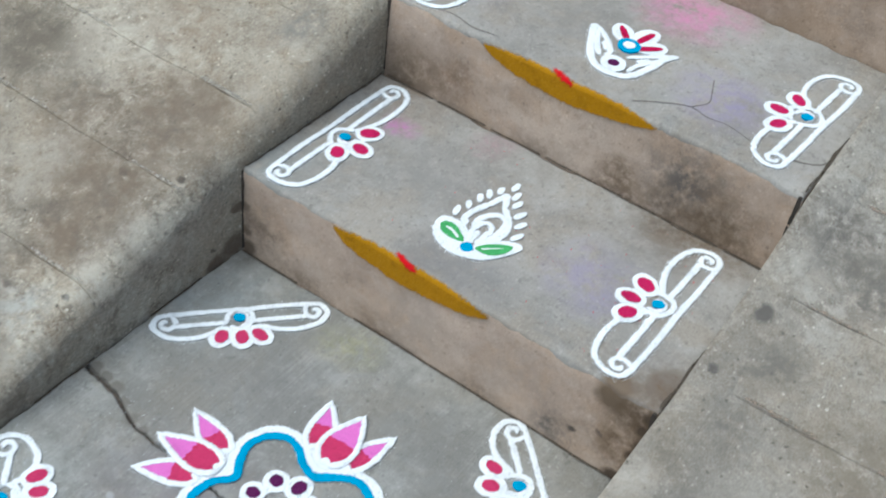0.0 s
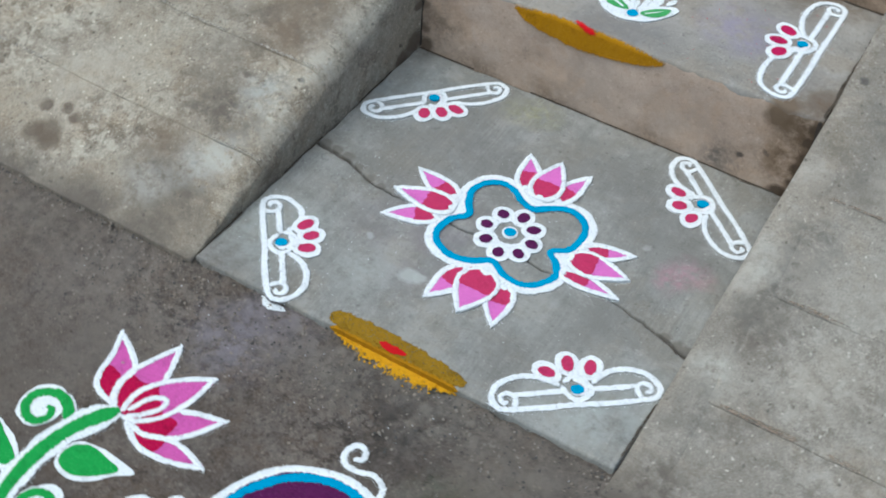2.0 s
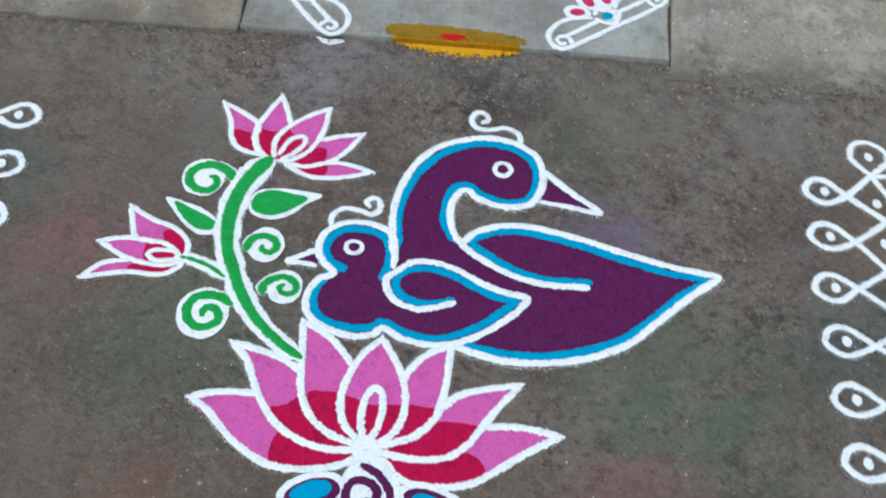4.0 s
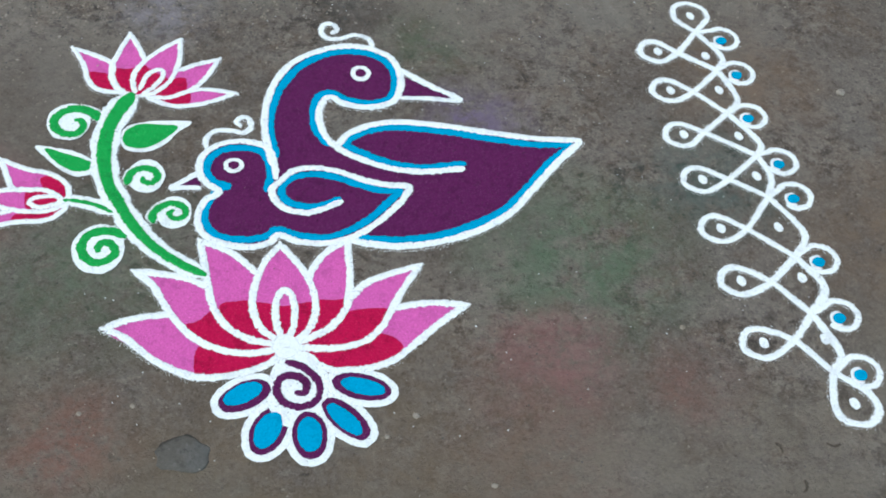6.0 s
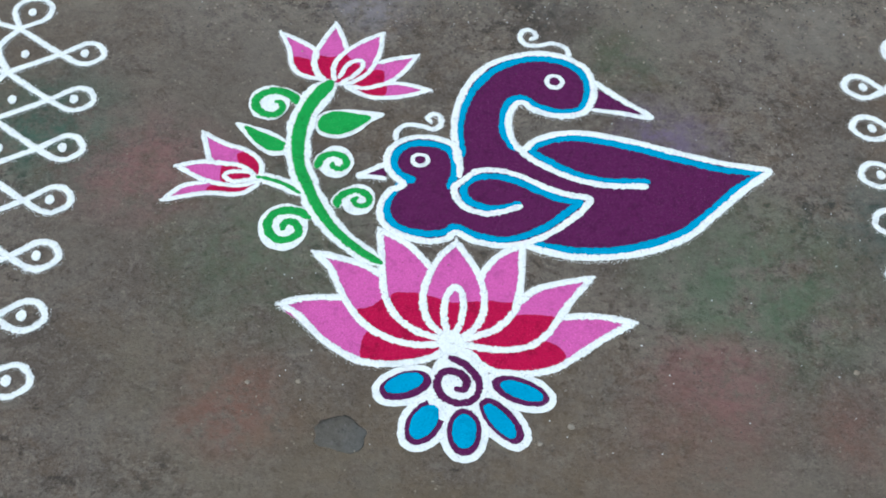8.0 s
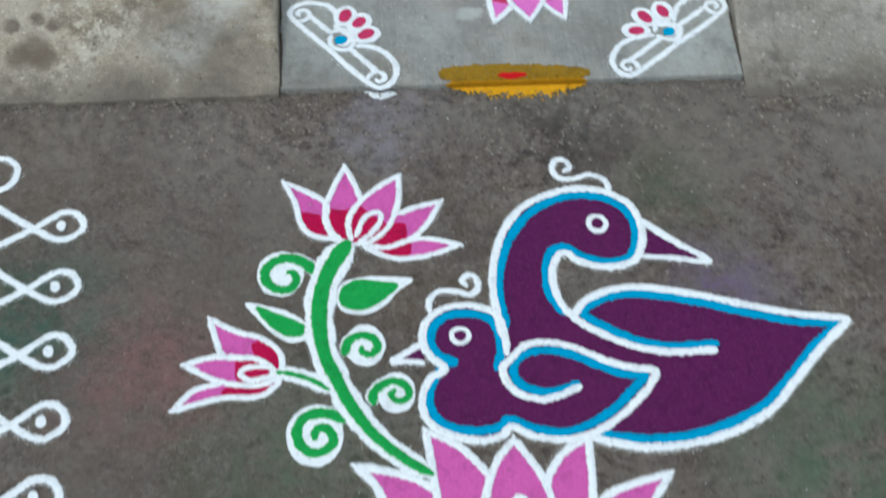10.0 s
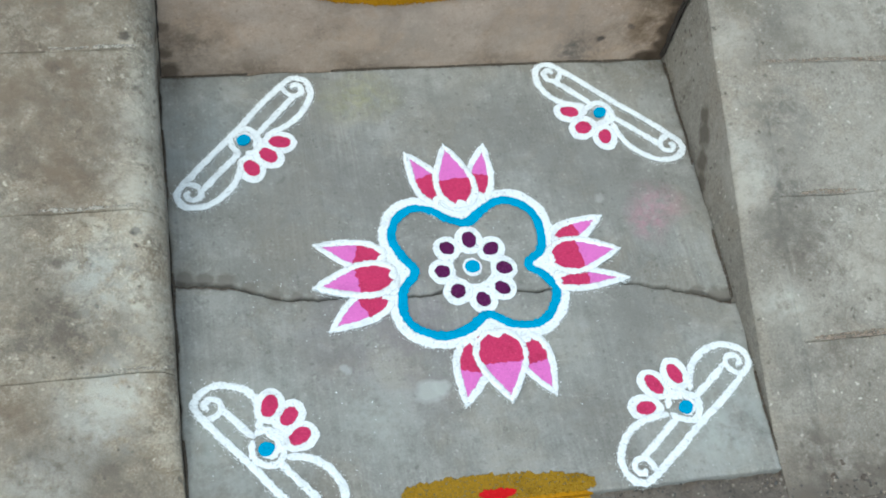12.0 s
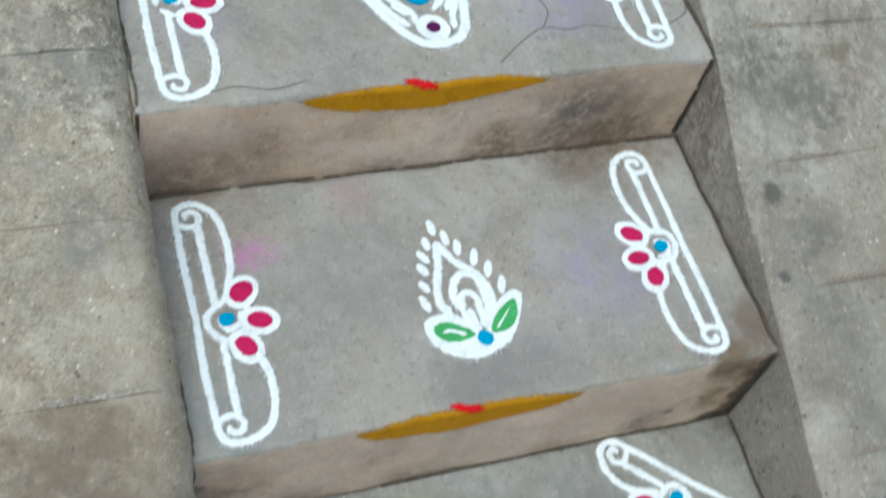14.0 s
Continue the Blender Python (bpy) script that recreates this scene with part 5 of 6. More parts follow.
stroke(p, "curl", GREEN, 0.0112, 0.0031, [(0.132, -0.548), (0.131, -0.533), (0.144, -0.519), (0.162, -0.515), (0.176, -0.527), (0.174, -0.540), (0.162, -0.544), (0.154, -0.534), (0.161, -0.527)], taper=(1.1, .75))
stroke(stem, "stalk_border", WHITE, 0.0440, 0.0032, [(0.109, -0.289), (0.084, -0.330), (0.069, -0.374), (0.065, -0.420), (0.070, -0.466), (0.084, -0.505), (0.105, -0.552), (0.133, -0.594), (0.167, -0.626), (0.200, -0.649)], taper=(1.0, .62))
stroke(stem, "stalk", GREEN, 0.0220, 0.0040, [(0.109, -0.289), (0.084, -0.330), (0.069, -0.374), (0.065, -0.420), (0.070, -0.466), (0.084, -0.505), (0.105, -0.552), (0.133, -0.594), (0.167, -0.626), (0.200, -0.649)], taper=(1.05, .50))
p = area(stem, "leaf", WHITE, 0.0018, [(-0.032, -0.385), (-0.005, -0.391), (0.024, -0.402), (0.049, -0.423), (0.048, -0.443), (0.026, -0.448), (0.001, -0.430), (-0.018, -0.406)])
area(p, "leaf_blade", GREEN, 0.0026, [(-0.018, -0.392), (0.008, -0.404), (0.032, -0.416), (0.047, -0.427), (0.045, -0.437), (0.024, -0.439), (0.001, -0.422)])
p = area(stem, "leaf", WHITE, 0.0018, [(0.193, -0.358), (0.164, -0.353), (0.132, -0.351), (0.099, -0.359), (0.090, -0.380), (0.096, -0.402), (0.124, -0.410), (0.152, -0.398), (0.172, -0.375)])
area(p, "leaf_blade", GREEN, 0.0026, [(0.172, -0.367), (0.148, -0.360), (0.119, -0.356), (0.099, -0.366), (0.093, -0.383), (0.100, -0.398), (0.124, -0.403), (0.148, -0.391)])
p = area(stem, "petal", PINK, 0.0012, [(0.019, -0.180), (0.052, -0.200), (0.078, -0.224), (0.076, -0.255), (0.086, -0.281), (0.059, -0.277), (0.042, -0.254), (0.033, -0.217)])
area(p, "petal_base", RED, 0.0018, [(0.043, -0.237), (0.063, -0.240), (0.075, -0.252), (0.084, -0.281), (0.059, -0.276), (0.044, -0.257)])
p = area(stem, "petal", PINK, 0.0012, [(0.107, -0.155), (0.123, -0.194), (0.131, -0.221), (0.112, -0.250), (0.107, -0.283), (0.089, -0.281), (0.079, -0.255), (0.078, -0.227), (0.090, -0.193)])
area(p, "petal_base", RED, 0.0018, [(0.079, -0.233), (0.102, -0.235), (0.120, -0.234), (0.109, -0.256), (0.105, -0.283), (0.089, -0.281), (0.079, -0.255)])
p = area(stem, "petal", PINK, 0.0012, [(0.184, -0.175), (0.150, -0.198), (0.125, -0.223), (0.109, -0.254), (0.110, -0.287), (0.145, -0.288), (0.167, -0.260), (0.181, -0.220)])
area(p, "petal_base", RED, 0.0018, [(0.123, -0.227), (0.117, -0.241), (0.110, -0.258), (0.111, -0.287), (0.145, -0.288), (0.162, -0.265), (0.142, -0.245)])
p = area(stem, "petal", PINK, 0.0012, [(0.242, -0.225), (0.203, -0.236), (0.180, -0.244), (0.165, -0.268), (0.138, -0.294), (0.167, -0.301), (0.196, -0.286), (0.221, -0.260)])
area(p, "petal_base", RED, 0.0018, [(0.188, -0.264), (0.169, -0.263), (0.161, -0.275), (0.138, -0.294), (0.167, -0.301), (0.186, -0.293)])
p = area(stem, "petal", PINK, 0.0012, [(0.263, -0.302), (0.214, -0.290), (0.175, -0.297), (0.141, -0.302), (0.170, -0.319), (0.215, -0.318)])
area(p, "petal_base", RED, 0.0018, [(0.192, -0.296), (0.171, -0.299), (0.143, -0.302), (0.170, -0.318), (0.191, -0.316)])
stroke(stem, "outline", WHITE, 0.0080, 0.0030, [(0.019, -0.180), (0.035, -0.219), (0.042, -0.254), (0.059, -0.277), (0.097, -0.287)])
stroke(stem, "outline", WHITE, 0.0080, 0.0030, [(0.019, -0.180), (0.050, -0.198), (0.079, -0.222), (0.077, -0.253), (0.088, -0.283)])
stroke(stem, "outline", WHITE, 0.0080, 0.0030, [(0.107, -0.155), (0.088, -0.198), (0.077, -0.233), (0.083, -0.267), (0.098, -0.289)])
stroke(stem, "outline", WHITE, 0.0080, 0.0030, [(0.107, -0.155), (0.122, -0.194), (0.130, -0.222)])
stroke(stem, "outline", WHITE, 0.0080, 0.0030, [(0.184, -0.175), (0.150, -0.198), (0.123, -0.225), (0.109, -0.256), (0.112, -0.289)])
stroke(stem, "outline", WHITE, 0.0080, 0.0030, [(0.184, -0.175), (0.181, -0.222), (0.166, -0.265), (0.141, -0.290), (0.117, -0.295)])
stroke(stem, "outline", WHITE, 0.0080, 0.0030, [(0.242, -0.225), (0.203, -0.235), (0.179, -0.245)])
stroke(stem, "outline", WHITE, 0.0080, 0.0030, [(0.242, -0.225), (0.221, -0.263), (0.196, -0.289), (0.164, -0.302), (0.132, -0.300)])
stroke(stem, "outline", WHITE, 0.0080, 0.0030, [(0.263, -0.303), (0.214, -0.290), (0.171, -0.298)])
stroke(stem, "outline", WHITE, 0.0080, 0.0030, [(0.263, -0.303), (0.215, -0.320), (0.172, -0.322), (0.144, -0.309), (0.128, -0.298)])
stroke(stem, "outline", WHITE, 0.0080, 0.0030, [(0.118, -0.283), (0.132, -0.250), (0.150, -0.240), (0.155, -0.254), (0.140, -0.278), (0.122, -0.291)])
p = area(stem, "petal", PINK, 0.0012, [(-0.079, -0.407), (-0.042, -0.430), (-0.009, -0.443), (0.013, -0.468), (0.014, -0.497), (-0.022, -0.472), (-0.058, -0.465), (-0.070, -0.442)])
area(p, "petal_base", RED, 0.0018, [(-0.024, -0.450), (-0.004, -0.447), (0.013, -0.470), (0.013, -0.495), (-0.009, -0.478)])
p = area(stem, "petal", PINK, 0.0012, [(-0.110, -0.475), (-0.071, -0.467), (-0.022, -0.470), (0.011, -0.485), (0.012, -0.501), (-0.017, -0.510), (-0.057, -0.504), (-0.085, -0.491)])
area(p, "petal_base", RED, 0.0018, [(-0.042, -0.473), (-0.022, -0.471), (0.011, -0.487), (0.011, -0.501), (-0.017, -0.510), (-0.040, -0.503)])
p = area(stem, "petal", PINK, 0.0012, [(-0.121, -0.541), (-0.096, -0.514), (-0.057, -0.504), (-0.017, -0.511), (0.008, -0.503), (-0.015, -0.525), (-0.062, -0.527)])
area(p, "petal_base", RED, 0.0018, [(-0.056, -0.513), (-0.016, -0.513), (0.005, -0.505), (-0.015, -0.524), (-0.054, -0.526)])
stroke(stem, "outline", WHITE, 0.0080, 0.0030, [(-0.079, -0.407), (-0.069, -0.444), (-0.058, -0.466), (-0.022, -0.470), (0.004, -0.485)])
stroke(stem, "outline", WHITE, 0.0080, 0.0030, [(-0.079, -0.407), (-0.043, -0.429), (-0.009, -0.442), (0.014, -0.467), (0.016, -0.501)])
stroke(stem, "outline", WHITE, 0.0080, 0.0030, [(-0.110, -0.475), (-0.071, -0.466), (-0.022, -0.470)])
stroke(stem, "outline", WHITE, 0.0080, 0.0030, [(-0.110, -0.475), (-0.085, -0.492), (-0.057, -0.505), (-0.017, -0.511), (0.012, -0.501)])
stroke(stem, "outline", WHITE, 0.0080, 0.0030, [(-0.121, -0.541), (-0.096, -0.514), (-0.059, -0.504)])
stroke(stem, "outline", WHITE, 0.0080, 0.0030, [(-0.121, -0.541), (-0.062, -0.527), (-0.015, -0.527), (0.009, -0.511), (0.016, -0.493)])
stroke(stem, "outline", WHITE, 0.0080, 0.0030, [(-0.041, -0.493), (-0.028, -0.484), (0.000, -0.485), (0.002, -0.497), (-0.024, -0.503), (-0.041, -0.493)])
flicks(stem, (0.11, -0.29), [(0.019, -0.180), (0.107, -0.155), (0.184, -0.175), (0.242, -0.225), (0.263, -0.303)], 0.005, 0.003)
flicks(stem, (0.01, -0.49), [(-0.079, -0.407), (-0.110, -0.475), (-0.121, -0.541)], 0.005, 0.002)
LOOPS = [(0.959, -0.269), (0.954, -0.360), (0.947, -0.457), (0.948, -0.551), (0.946, -0.647), (0.945, -0.743), (0.942, -0.849)]
CROSSINGS = [(0.992, -0.275), (0.991, -0.367), (0.981, -0.456), (0.989, -0.555), (0.985, -0.652), (0.988, -0.750), (0.986, -0.850)]
NODES = [(1.038, -0.228), (1.047, -0.322), (1.032, -0.419), (1.050, -0.512), (1.039, -0.595), (1.040, -0.710), (1.028, -0.810), (1.022, -0.906)]
CURLS = [(1.075, -0.254), (1.075, -0.337), (1.062, -0.434), (1.078, -0.534), (1.076, -0.604), (1.071, -0.724), (1.064, -0.823), (1.058, -0.916)]
DOTS = [(1.037, -0.287), (1.035, -0.367), (1.034, -0.469), (1.035, -0.553), (1.034, -0.654), (1.036, -0.748), (1.031, -0.854)]
BULGES = [(1.064, -0.291), (1.059, -0.389), (1.063, -0.485), (1.057, -0.557), (1.069, -0.669), (1.063, -0.768), (1.044, -0.877)]
# ---- dotted chain patterns beside the drawing ----


def chain(name, label, flip, shift, loops, crossings, nodes, curls, dots, ends, bulges):
    ob = thing(name, label, "kolam", (flip(1.05), -0.55 + shift, 0), "chain patterns")

    def at(p):
        return (flip(p[0]), p[1] + shift)

    def go(points, w=0.0094):
        stroke(ob, "line", WHITE, w * random.uniform(0.92, 1.08), 0.0026, [at(p) for p in points])

    def dot(p, r=0.0062):
        q = at(p)
        oval(ob, "dot", WHITE, 0.0026, q[0], q[1], r * 1.25, r * 0.9, 100)

    count = len(loops)
    for i in range(count):
        c, d, n0, n1 = (Vector(v) for v in (crossings[i], loops[i], nodes[i], nodes[i + 1]))
        a = (d - c).normalized()
        s = Vector((-a.y, a.x))
        r = 0.028
        go([n0, c, d + s * r * 0.86, d + a * r * 1.05 + s * r * 0.3, d + a * r * 0.8 - s * r * 0.6, d - s * r * 0.82, c, n1])
        go([n0, bulges[i], n1], 0.0102)
        dot(d)
        dot(dots[i])
    for i, s in enumerate(curls):
        n, s = Vector(nodes[i]), Vector(s)
        c = s + Vector((0.004, 0.006))
        way = math.atan2(n.y - c.y, n.x - c.x)
        turns = [c + Vector((1.04 * math.cos(way - q), math.sin(way - q))) * r for q, r in ((0.5, 0.0255), (1.3, 0.0245), (2.2, 0.0245), (3.1, 0.0250), (4.0, 0.0250), (4.8, 0.0240), (5.5, 0.0235))]
        go([n] + turns, 0.0086)
        q = at(s)
        halo = [at(s + Vector((math.cos(way - a), math.sin(way - a))) * 0.0110) for a in (-1.9, -1.1, -0.3, 0.5, 1.3, 2.0)]
        stroke(ob, "halo", WHITE, 0.0046, 0.0024, halo)
        oval(ob, "blue_dot", BLUE, 0.0034, q[0], q[1], 0.0086, 0.0072, 20)
    for d, n in ((Vector(ends[0]), Vector(nodes[0])), (Vector(ends[1]), Vector(nodes[-1]))):
        a = (d - n).normalized()
        s = Vector((-a.y, a.x))
        go([n, d + s * 0.028 - a * 0.008, d + a * 0.022 + s * 0.024, d + a * 0.033, d + a * 0.018 - s * 0.026, d - s * 0.027 - a * 0.008, n])
        dot(d)
    return ob


chain("chain_kolam", "white powder chain pattern of looped lines with blue dots", lambda x: x, 0.0, LOOPS, CROSSINGS, NODES, CURLS, DOTS, ((1.041, -0.188), (1.033, -0.957)), BULGES)


def evenly(x, y, count):
    return [(x + 0.002 * i, y - 0.1015 * i) for i in range(count)]


chain("chain_kolam", "white powder chain pattern of looped lines beside the lotus stem", lambda x: -x, 0.0, [(-x, y) for x, y in evenly(-0.2885, -0.242, 7)], [(-x, y) for x, y in evenly(-0.326, -0.245, 7)],
      [(-x, y) for x, y in evenly(-0.403, -0.188, 8)], [(-x, y) for x, y in evenly(-0.450, -0.200, 8)], [(-x, y) for x, y in evenly(-0.382, -0.247, 7)], ((0.391, -0.148), (0.385, -0.95)), [(-x, y) for x, y in evenly(-0.426, -0.236, 7)])

# ---- the drawings on landing and steps ----

# four-lobed flower on the landing
flower = thing("four_lobed_flower", "blue and white four-lobed powder flower with pink lotus buds", "rangoli", (0.40, 0.317, LAND))
stroke(flower, "white_band", WHITE, 0.0195, 0.0026, [(0.407, 0.396), (0.376, 0.404), (0.355, 0.419), (0.328, 0.422), (0.305, 0.405), (0.292, 0.374), (0.299, 0.344), (0.314, 0.315), (0.295, 0.288), (0.292, 0.253), (0.306, 0.226), (0.339, 0.211), (0.374, 0.218), (0.407, 0.236), (0.441, 0.220), (0.475, 0.219), (0.501, 0.240), (0.512, 0.269), (0.504, 0.293), (0.485, 0.314), (0.506, 0.337), (0.513, 0.366), (0.507, 0.401), (0.486, 0.423), (0.458, 0.427), (0.434, 0.415)], closed=True)
stroke(flower, "blue_band", BLUE, 0.0115, 0.0036, [(0.406, 0.387), (0.379, 0.395), (0.358, 0.410), (0.333, 0.414), (0.311, 0.399), (0.300, 0.370), (0.308, 0.343), (0.323, 0.316), (0.304, 0.290), (0.299, 0.257), (0.313, 0.232), (0.344, 0.219), (0.377, 0.226), (0.407, 0.244), (0.437, 0.228), (0.470, 0.226), (0.494, 0.245), (0.505, 0.273), (0.495, 0.295), (0.475, 0.315), (0.497, 0.335), (0.504, 0.363), (0.499, 0.395), (0.479, 0.415), (0.454, 0.418), (0.431, 0.406)], closed=True)
for base in ([(0.372, 0.418), (0.403, 0.408), (0.434, 0.419)], [(0.378, 0.215), (0.411, 0.224), (0.450, 0.215)], [(0.290, 0.340), (0.304, 0.312), (0.288, 0.284)], [(0.512, 0.350), (0.502, 0.320), (0.508, 0.288)]):
    stroke(flower, "bud_base", WHITE, 0.0210, 0.0024, base)
petal(flower, (0.403, 0.412), (0.396, 0.513), 0.0200, 0.00, 0.50)
petal(flower, (0.374, 0.422), (0.341, 0.504), 0.0150, -0.10, 0.50)
petal(flower, (0.430, 0.424), (0.452, 0.512), 0.0130, 0.08, 0.50)
petal(flower, (0.411, 0.219), (0.413, 0.124), 0.0240, 0.00, 0.50)
petal(flower, (0.381, 0.209), (0.356, 0.124), 0.0160, 0.08, 0.50)
petal(flower, (0.448, 0.210), (0.470, 0.128), 0.0160, -0.08, 0.50)
petal(flower, (0.298, 0.312), (0.193, 0.302), 0.0180, 0.00, 0.50)
petal(flower, (0.287, 0.338), (0.201, 0.366), 0.0150, 0.08, 0.50)
petal(flower, (0.284, 0.285), (0.206, 0.241), 0.0150, -0.08, 0.50)
petal(flower, (0.507, 0.320), (0.603, 0.328), 0.0190, 0.00, 0.50)
petal(flower, (0.516, 0.349), (0.591, 0.382), 0.0120, -0.08, 0.50)
petal(flower, (0.506, 0.286), (0.605, 0.283), 0.0110, 0.08, 0.50)
stroke(flower, "ring", WHITE, 0.0085, 0.0024, [(0.400 + 0.030 * math.cos(k * 0.7), 0.317 + 0.030 * math.sin(k * 0.7)) for k in range(9)], closed=True)
oval(flower, "disc", WHITE, 0.0024, 0.400, 0.317, 0.0120, 0.0130, 5)
p = oval(flower, "petal", WHITE, 0.0026, 0.403, 0.359, 0.0190, 0.0182, 90, grow=0.002)
oval(p, "petal_centre", PURPLE, 0.0034, 0.403, 0.359, 0.0120, 0.0085, 90)
p = oval(flower, "petal", WHITE, 0.0026, 0.430, 0.343, 0.0178, 0.0182, 38, grow=0.002)
oval(p, "petal_centre", PURPLE, 0.0034, 0.430, 0.343, 0.0108, 0.0085, 34)
p = oval(flower, "petal", WHITE, 0.0026, 0.442, 0.312, 0.0150, 0.0182, -4, grow=0.002)
oval(p, "petal_centre", PURPLE, 0.0034, 0.442, 0.312, 0.0100, 0.0085, 0)
p = oval(flower, "petal", WHITE, 0.0026, 0.434, 0.282, 0.0156, 0.0182, -45, grow=0.002)
oval(p, "petal_centre", PURPLE, 0.0034, 0.434, 0.282, 0.0099, 0.0085, -45)
p = oval(flower, "petal", WHITE, 0.0026, 0.405, 0.267, 0.0171, 0.0182, -83, grow=0.002)
oval(p, "petal_centre", PURPLE, 0.0034, 0.405, 0.267, 0.0102, 0.0085, -79)
p = oval(flower, "petal", WHITE, 0.0026, 0.374, 0.282, 0.0178, 0.0182, -128, grow=0.002)
oval(p, "petal_centre", PURPLE, 0.0034, 0.374, 0.282, 0.0100, 0.0085, -127)
p = oval(flower, "petal", WHITE, 0.0026, 0.359, 0.313, 0.0151, 0.0182, -172, grow=0.002)
oval(p, "petal_centre", PURPLE, 0.0034, 0.359, 0.313, 0.0092, 0.0085, -167)
p = oval(flower, "petal", WHITE, 0.0026, 0.371, 0.348, 0.0156, 0.0182, 135, grow=0.002)
oval(p, "petal_centre", PURPLE, 0.0034, 0.371, 0.348, 0.0092, 0.0085, 131)
oval(flower, "centre", BLUE, 0.0036, 0.400, 0.317, 0.0091, 0.0085, 6)

# leaf-shaped motif on the second step
feather = thing("leaf_motif", "white leaf-shaped powder motif with green and blue touches", "rangoli", (0.386, 0.79, STEP2))
p = area(feather, "side_leaf", WHITE, 0.0022, [(0.320, 0.786), (0.336, 0.794), (0.363, 0.789), (0.389, 0.753), (0.368, 0.735), (0.342, 0.744), (0.322, 0.762)])
area(p, "green_touch", SAGE, 0.0032, [(0.330, 0.779), (0.350, 0.781), (0.376, 0.762), (0.362, 0.756), (0.341, 0.757), (0.330, 0.768)])
stroke(p, "vein", WHITE, 0.0058, 0.0040, [(0.338, 0.770), (0.350, 0.770), (0.366, 0.762)], taper=(0.6, 0.9))
p = area(feather, "side_leaf", WHITE, 0.0022, [(0.389, 0.753), (0.405, 0.783), (0.434, 0.810), (0.453, 0.808), (0.441, 0.777), (0.422, 0.751), (0.391, 0.737)])
area(p, "green_touch", SAGE, 0.0032, [(0.400, 0.760), (0.413, 0.782), (0.440, 0.800), (0.438, 0.780), (0.424, 0.763)])
stroke(p, "vein", WHITE, 0.0056, 0.0040, [(0.407, 0.764), (0.419, 0.776), (0.432, 0.789)], taper=(0.9, 0.6))
stroke(feather, "base_line", WHITE, 0.0120, 0.0026, [(0.323, 0.765), (0.342, 0.744), (0.372, 0.734), (0.400, 0.742), (0.423, 0.754)])
stroke(feather, "outline", WHITE, 0.0100, 0.0028, [(0.357, 0.792), (0.347, 0.812), (0.351, 0.838), (0.361, 0.867), (0.368, 0.896), (0.381, 0.870), (0.404, 0.846), (0.414, 0.823), (0.412, 0.794), (0.396, 0.768)])
stroke(feather, "outline", WHITE, 0.0100, 0.0028, [(0.368, 0.799), (0.367, 0.823), (0.380, 0.845), (0.398, 0.845), (0.406, 0.829), (0.405, 0.795), (0.397, 0.772)])
stroke(feather, "inner_loop", WHITE, 0.0090, 0.0028, [(0.382, 0.759), (0.373, 0.790), (0.376, 0.815), (0.388, 0.819), (0.395, 0.806), (0.393, 0.769)])
stroke(feather, "inner_loop", WHITE, 0.0080, 0.0028, [(0.385, 0.762), (0.382, 0.783), (0.381, 0.797)])
oval(feather, "dash", WHITE, 0.0026, 0.368, 0.922, 0.0110, 0.0043, 90)
oval(feather, "dash", WHITE, 0.0026, 0.381, 0.904, 0.0110, 0.0043, 90)
oval(feather, "dash", WHITE, 0.0026, 0.393, 0.887, 0.0112, 0.0043, 80)
oval(feather, "dash", WHITE, 0.0026, 0.410, 0.869, 0.0126, 0.0043, 72)
oval(feather, "dash", WHITE, 0.0026, 0.423, 0.850, 0.0117, 0.0043, 70)
oval(feather, "dash", WHITE, 0.0026, 0.433, 0.824, 0.0126, 0.0043, 72)
oval(feather, "dash", WHITE, 0.0026, 0.354, 0.899, 0.0091, 0.0043, 96)
oval(feather, "dash", WHITE, 0.0026, 0.345, 0.880, 0.0103, 0.0043, 119)
oval(feather, "dash", WHITE, 0.0026, 0.339, 0.862, 0.0089, 0.0043, 117)
oval(feather, "dash", WHITE, 0.0026, 0.334, 0.837, 0.0089, 0.0043, 117)
oval(feather, "dash", WHITE, 0.0026, 0.328, 0.813, 0.0114, 0.0043, 105)
oval(feather, "centre", BLUE, 0.0036, 0.388, 0.753, 0.0090, 0.0095, 0)

# winged motif on the third step
winged = thing("winged_motif", "white winged powder motif with blue ring and red touches", "rangoli", (0.42, 1.16, STEP3))
stroke(winged, "outline", WHITE, 0.0125, 0.0026, [(0.318, 1.198), (0.340, 1.147), (0.366, 1.105), (0.395, 1.090), (0.434, 1.103), (0.450, 1.150), (0.456, 1.188), (0.470, 1.211)])
stroke(winged, "outline", WHITE, 0.0090, 0.0026, [(0.318, 1.198), (0.349, 1.179), (0.378, 1.146), (0.378, 1.128)])
stroke(winged, "outline", WHITE, 0.0090, 0.0026, [(0.332, 1.185), (0.352, 1.147), (0.369, 1.124)])
stroke(winged, "outline", WHITE, 0.0090, 0.0026, [(0.356, 1.163), (0.371, 1.144)])
stroke(winged, "outline", WHITE, 0.0090, 0.0026, [(0.466, 1.209), (0.435, 1.178), (0.408, 1.149)])
stroke(winged, "outline", WHITE, 0.0090, 0.0026, [(0.451, 1.178), (0.433, 1.143), (0.427, 1.115)])
stroke(winged, "outline", WHITE, 0.0090, 0.0026, [(0.440, 1.168), (0.425, 1.148)])
p = oval(winged, "ring", WHITE, 0.0030, 0.399, 1.118, 0.0200, 0.0220, 37)
oval(p, "ring_centre", PURPLE, 0.0038, 0.399, 1.118, 0.0085, 0.0080, 45)
p = oval(winged, "petal", WHITE, 0.0024, 0.367, 1.209, 0.0234, 0.0180, 130, grow=0.003)
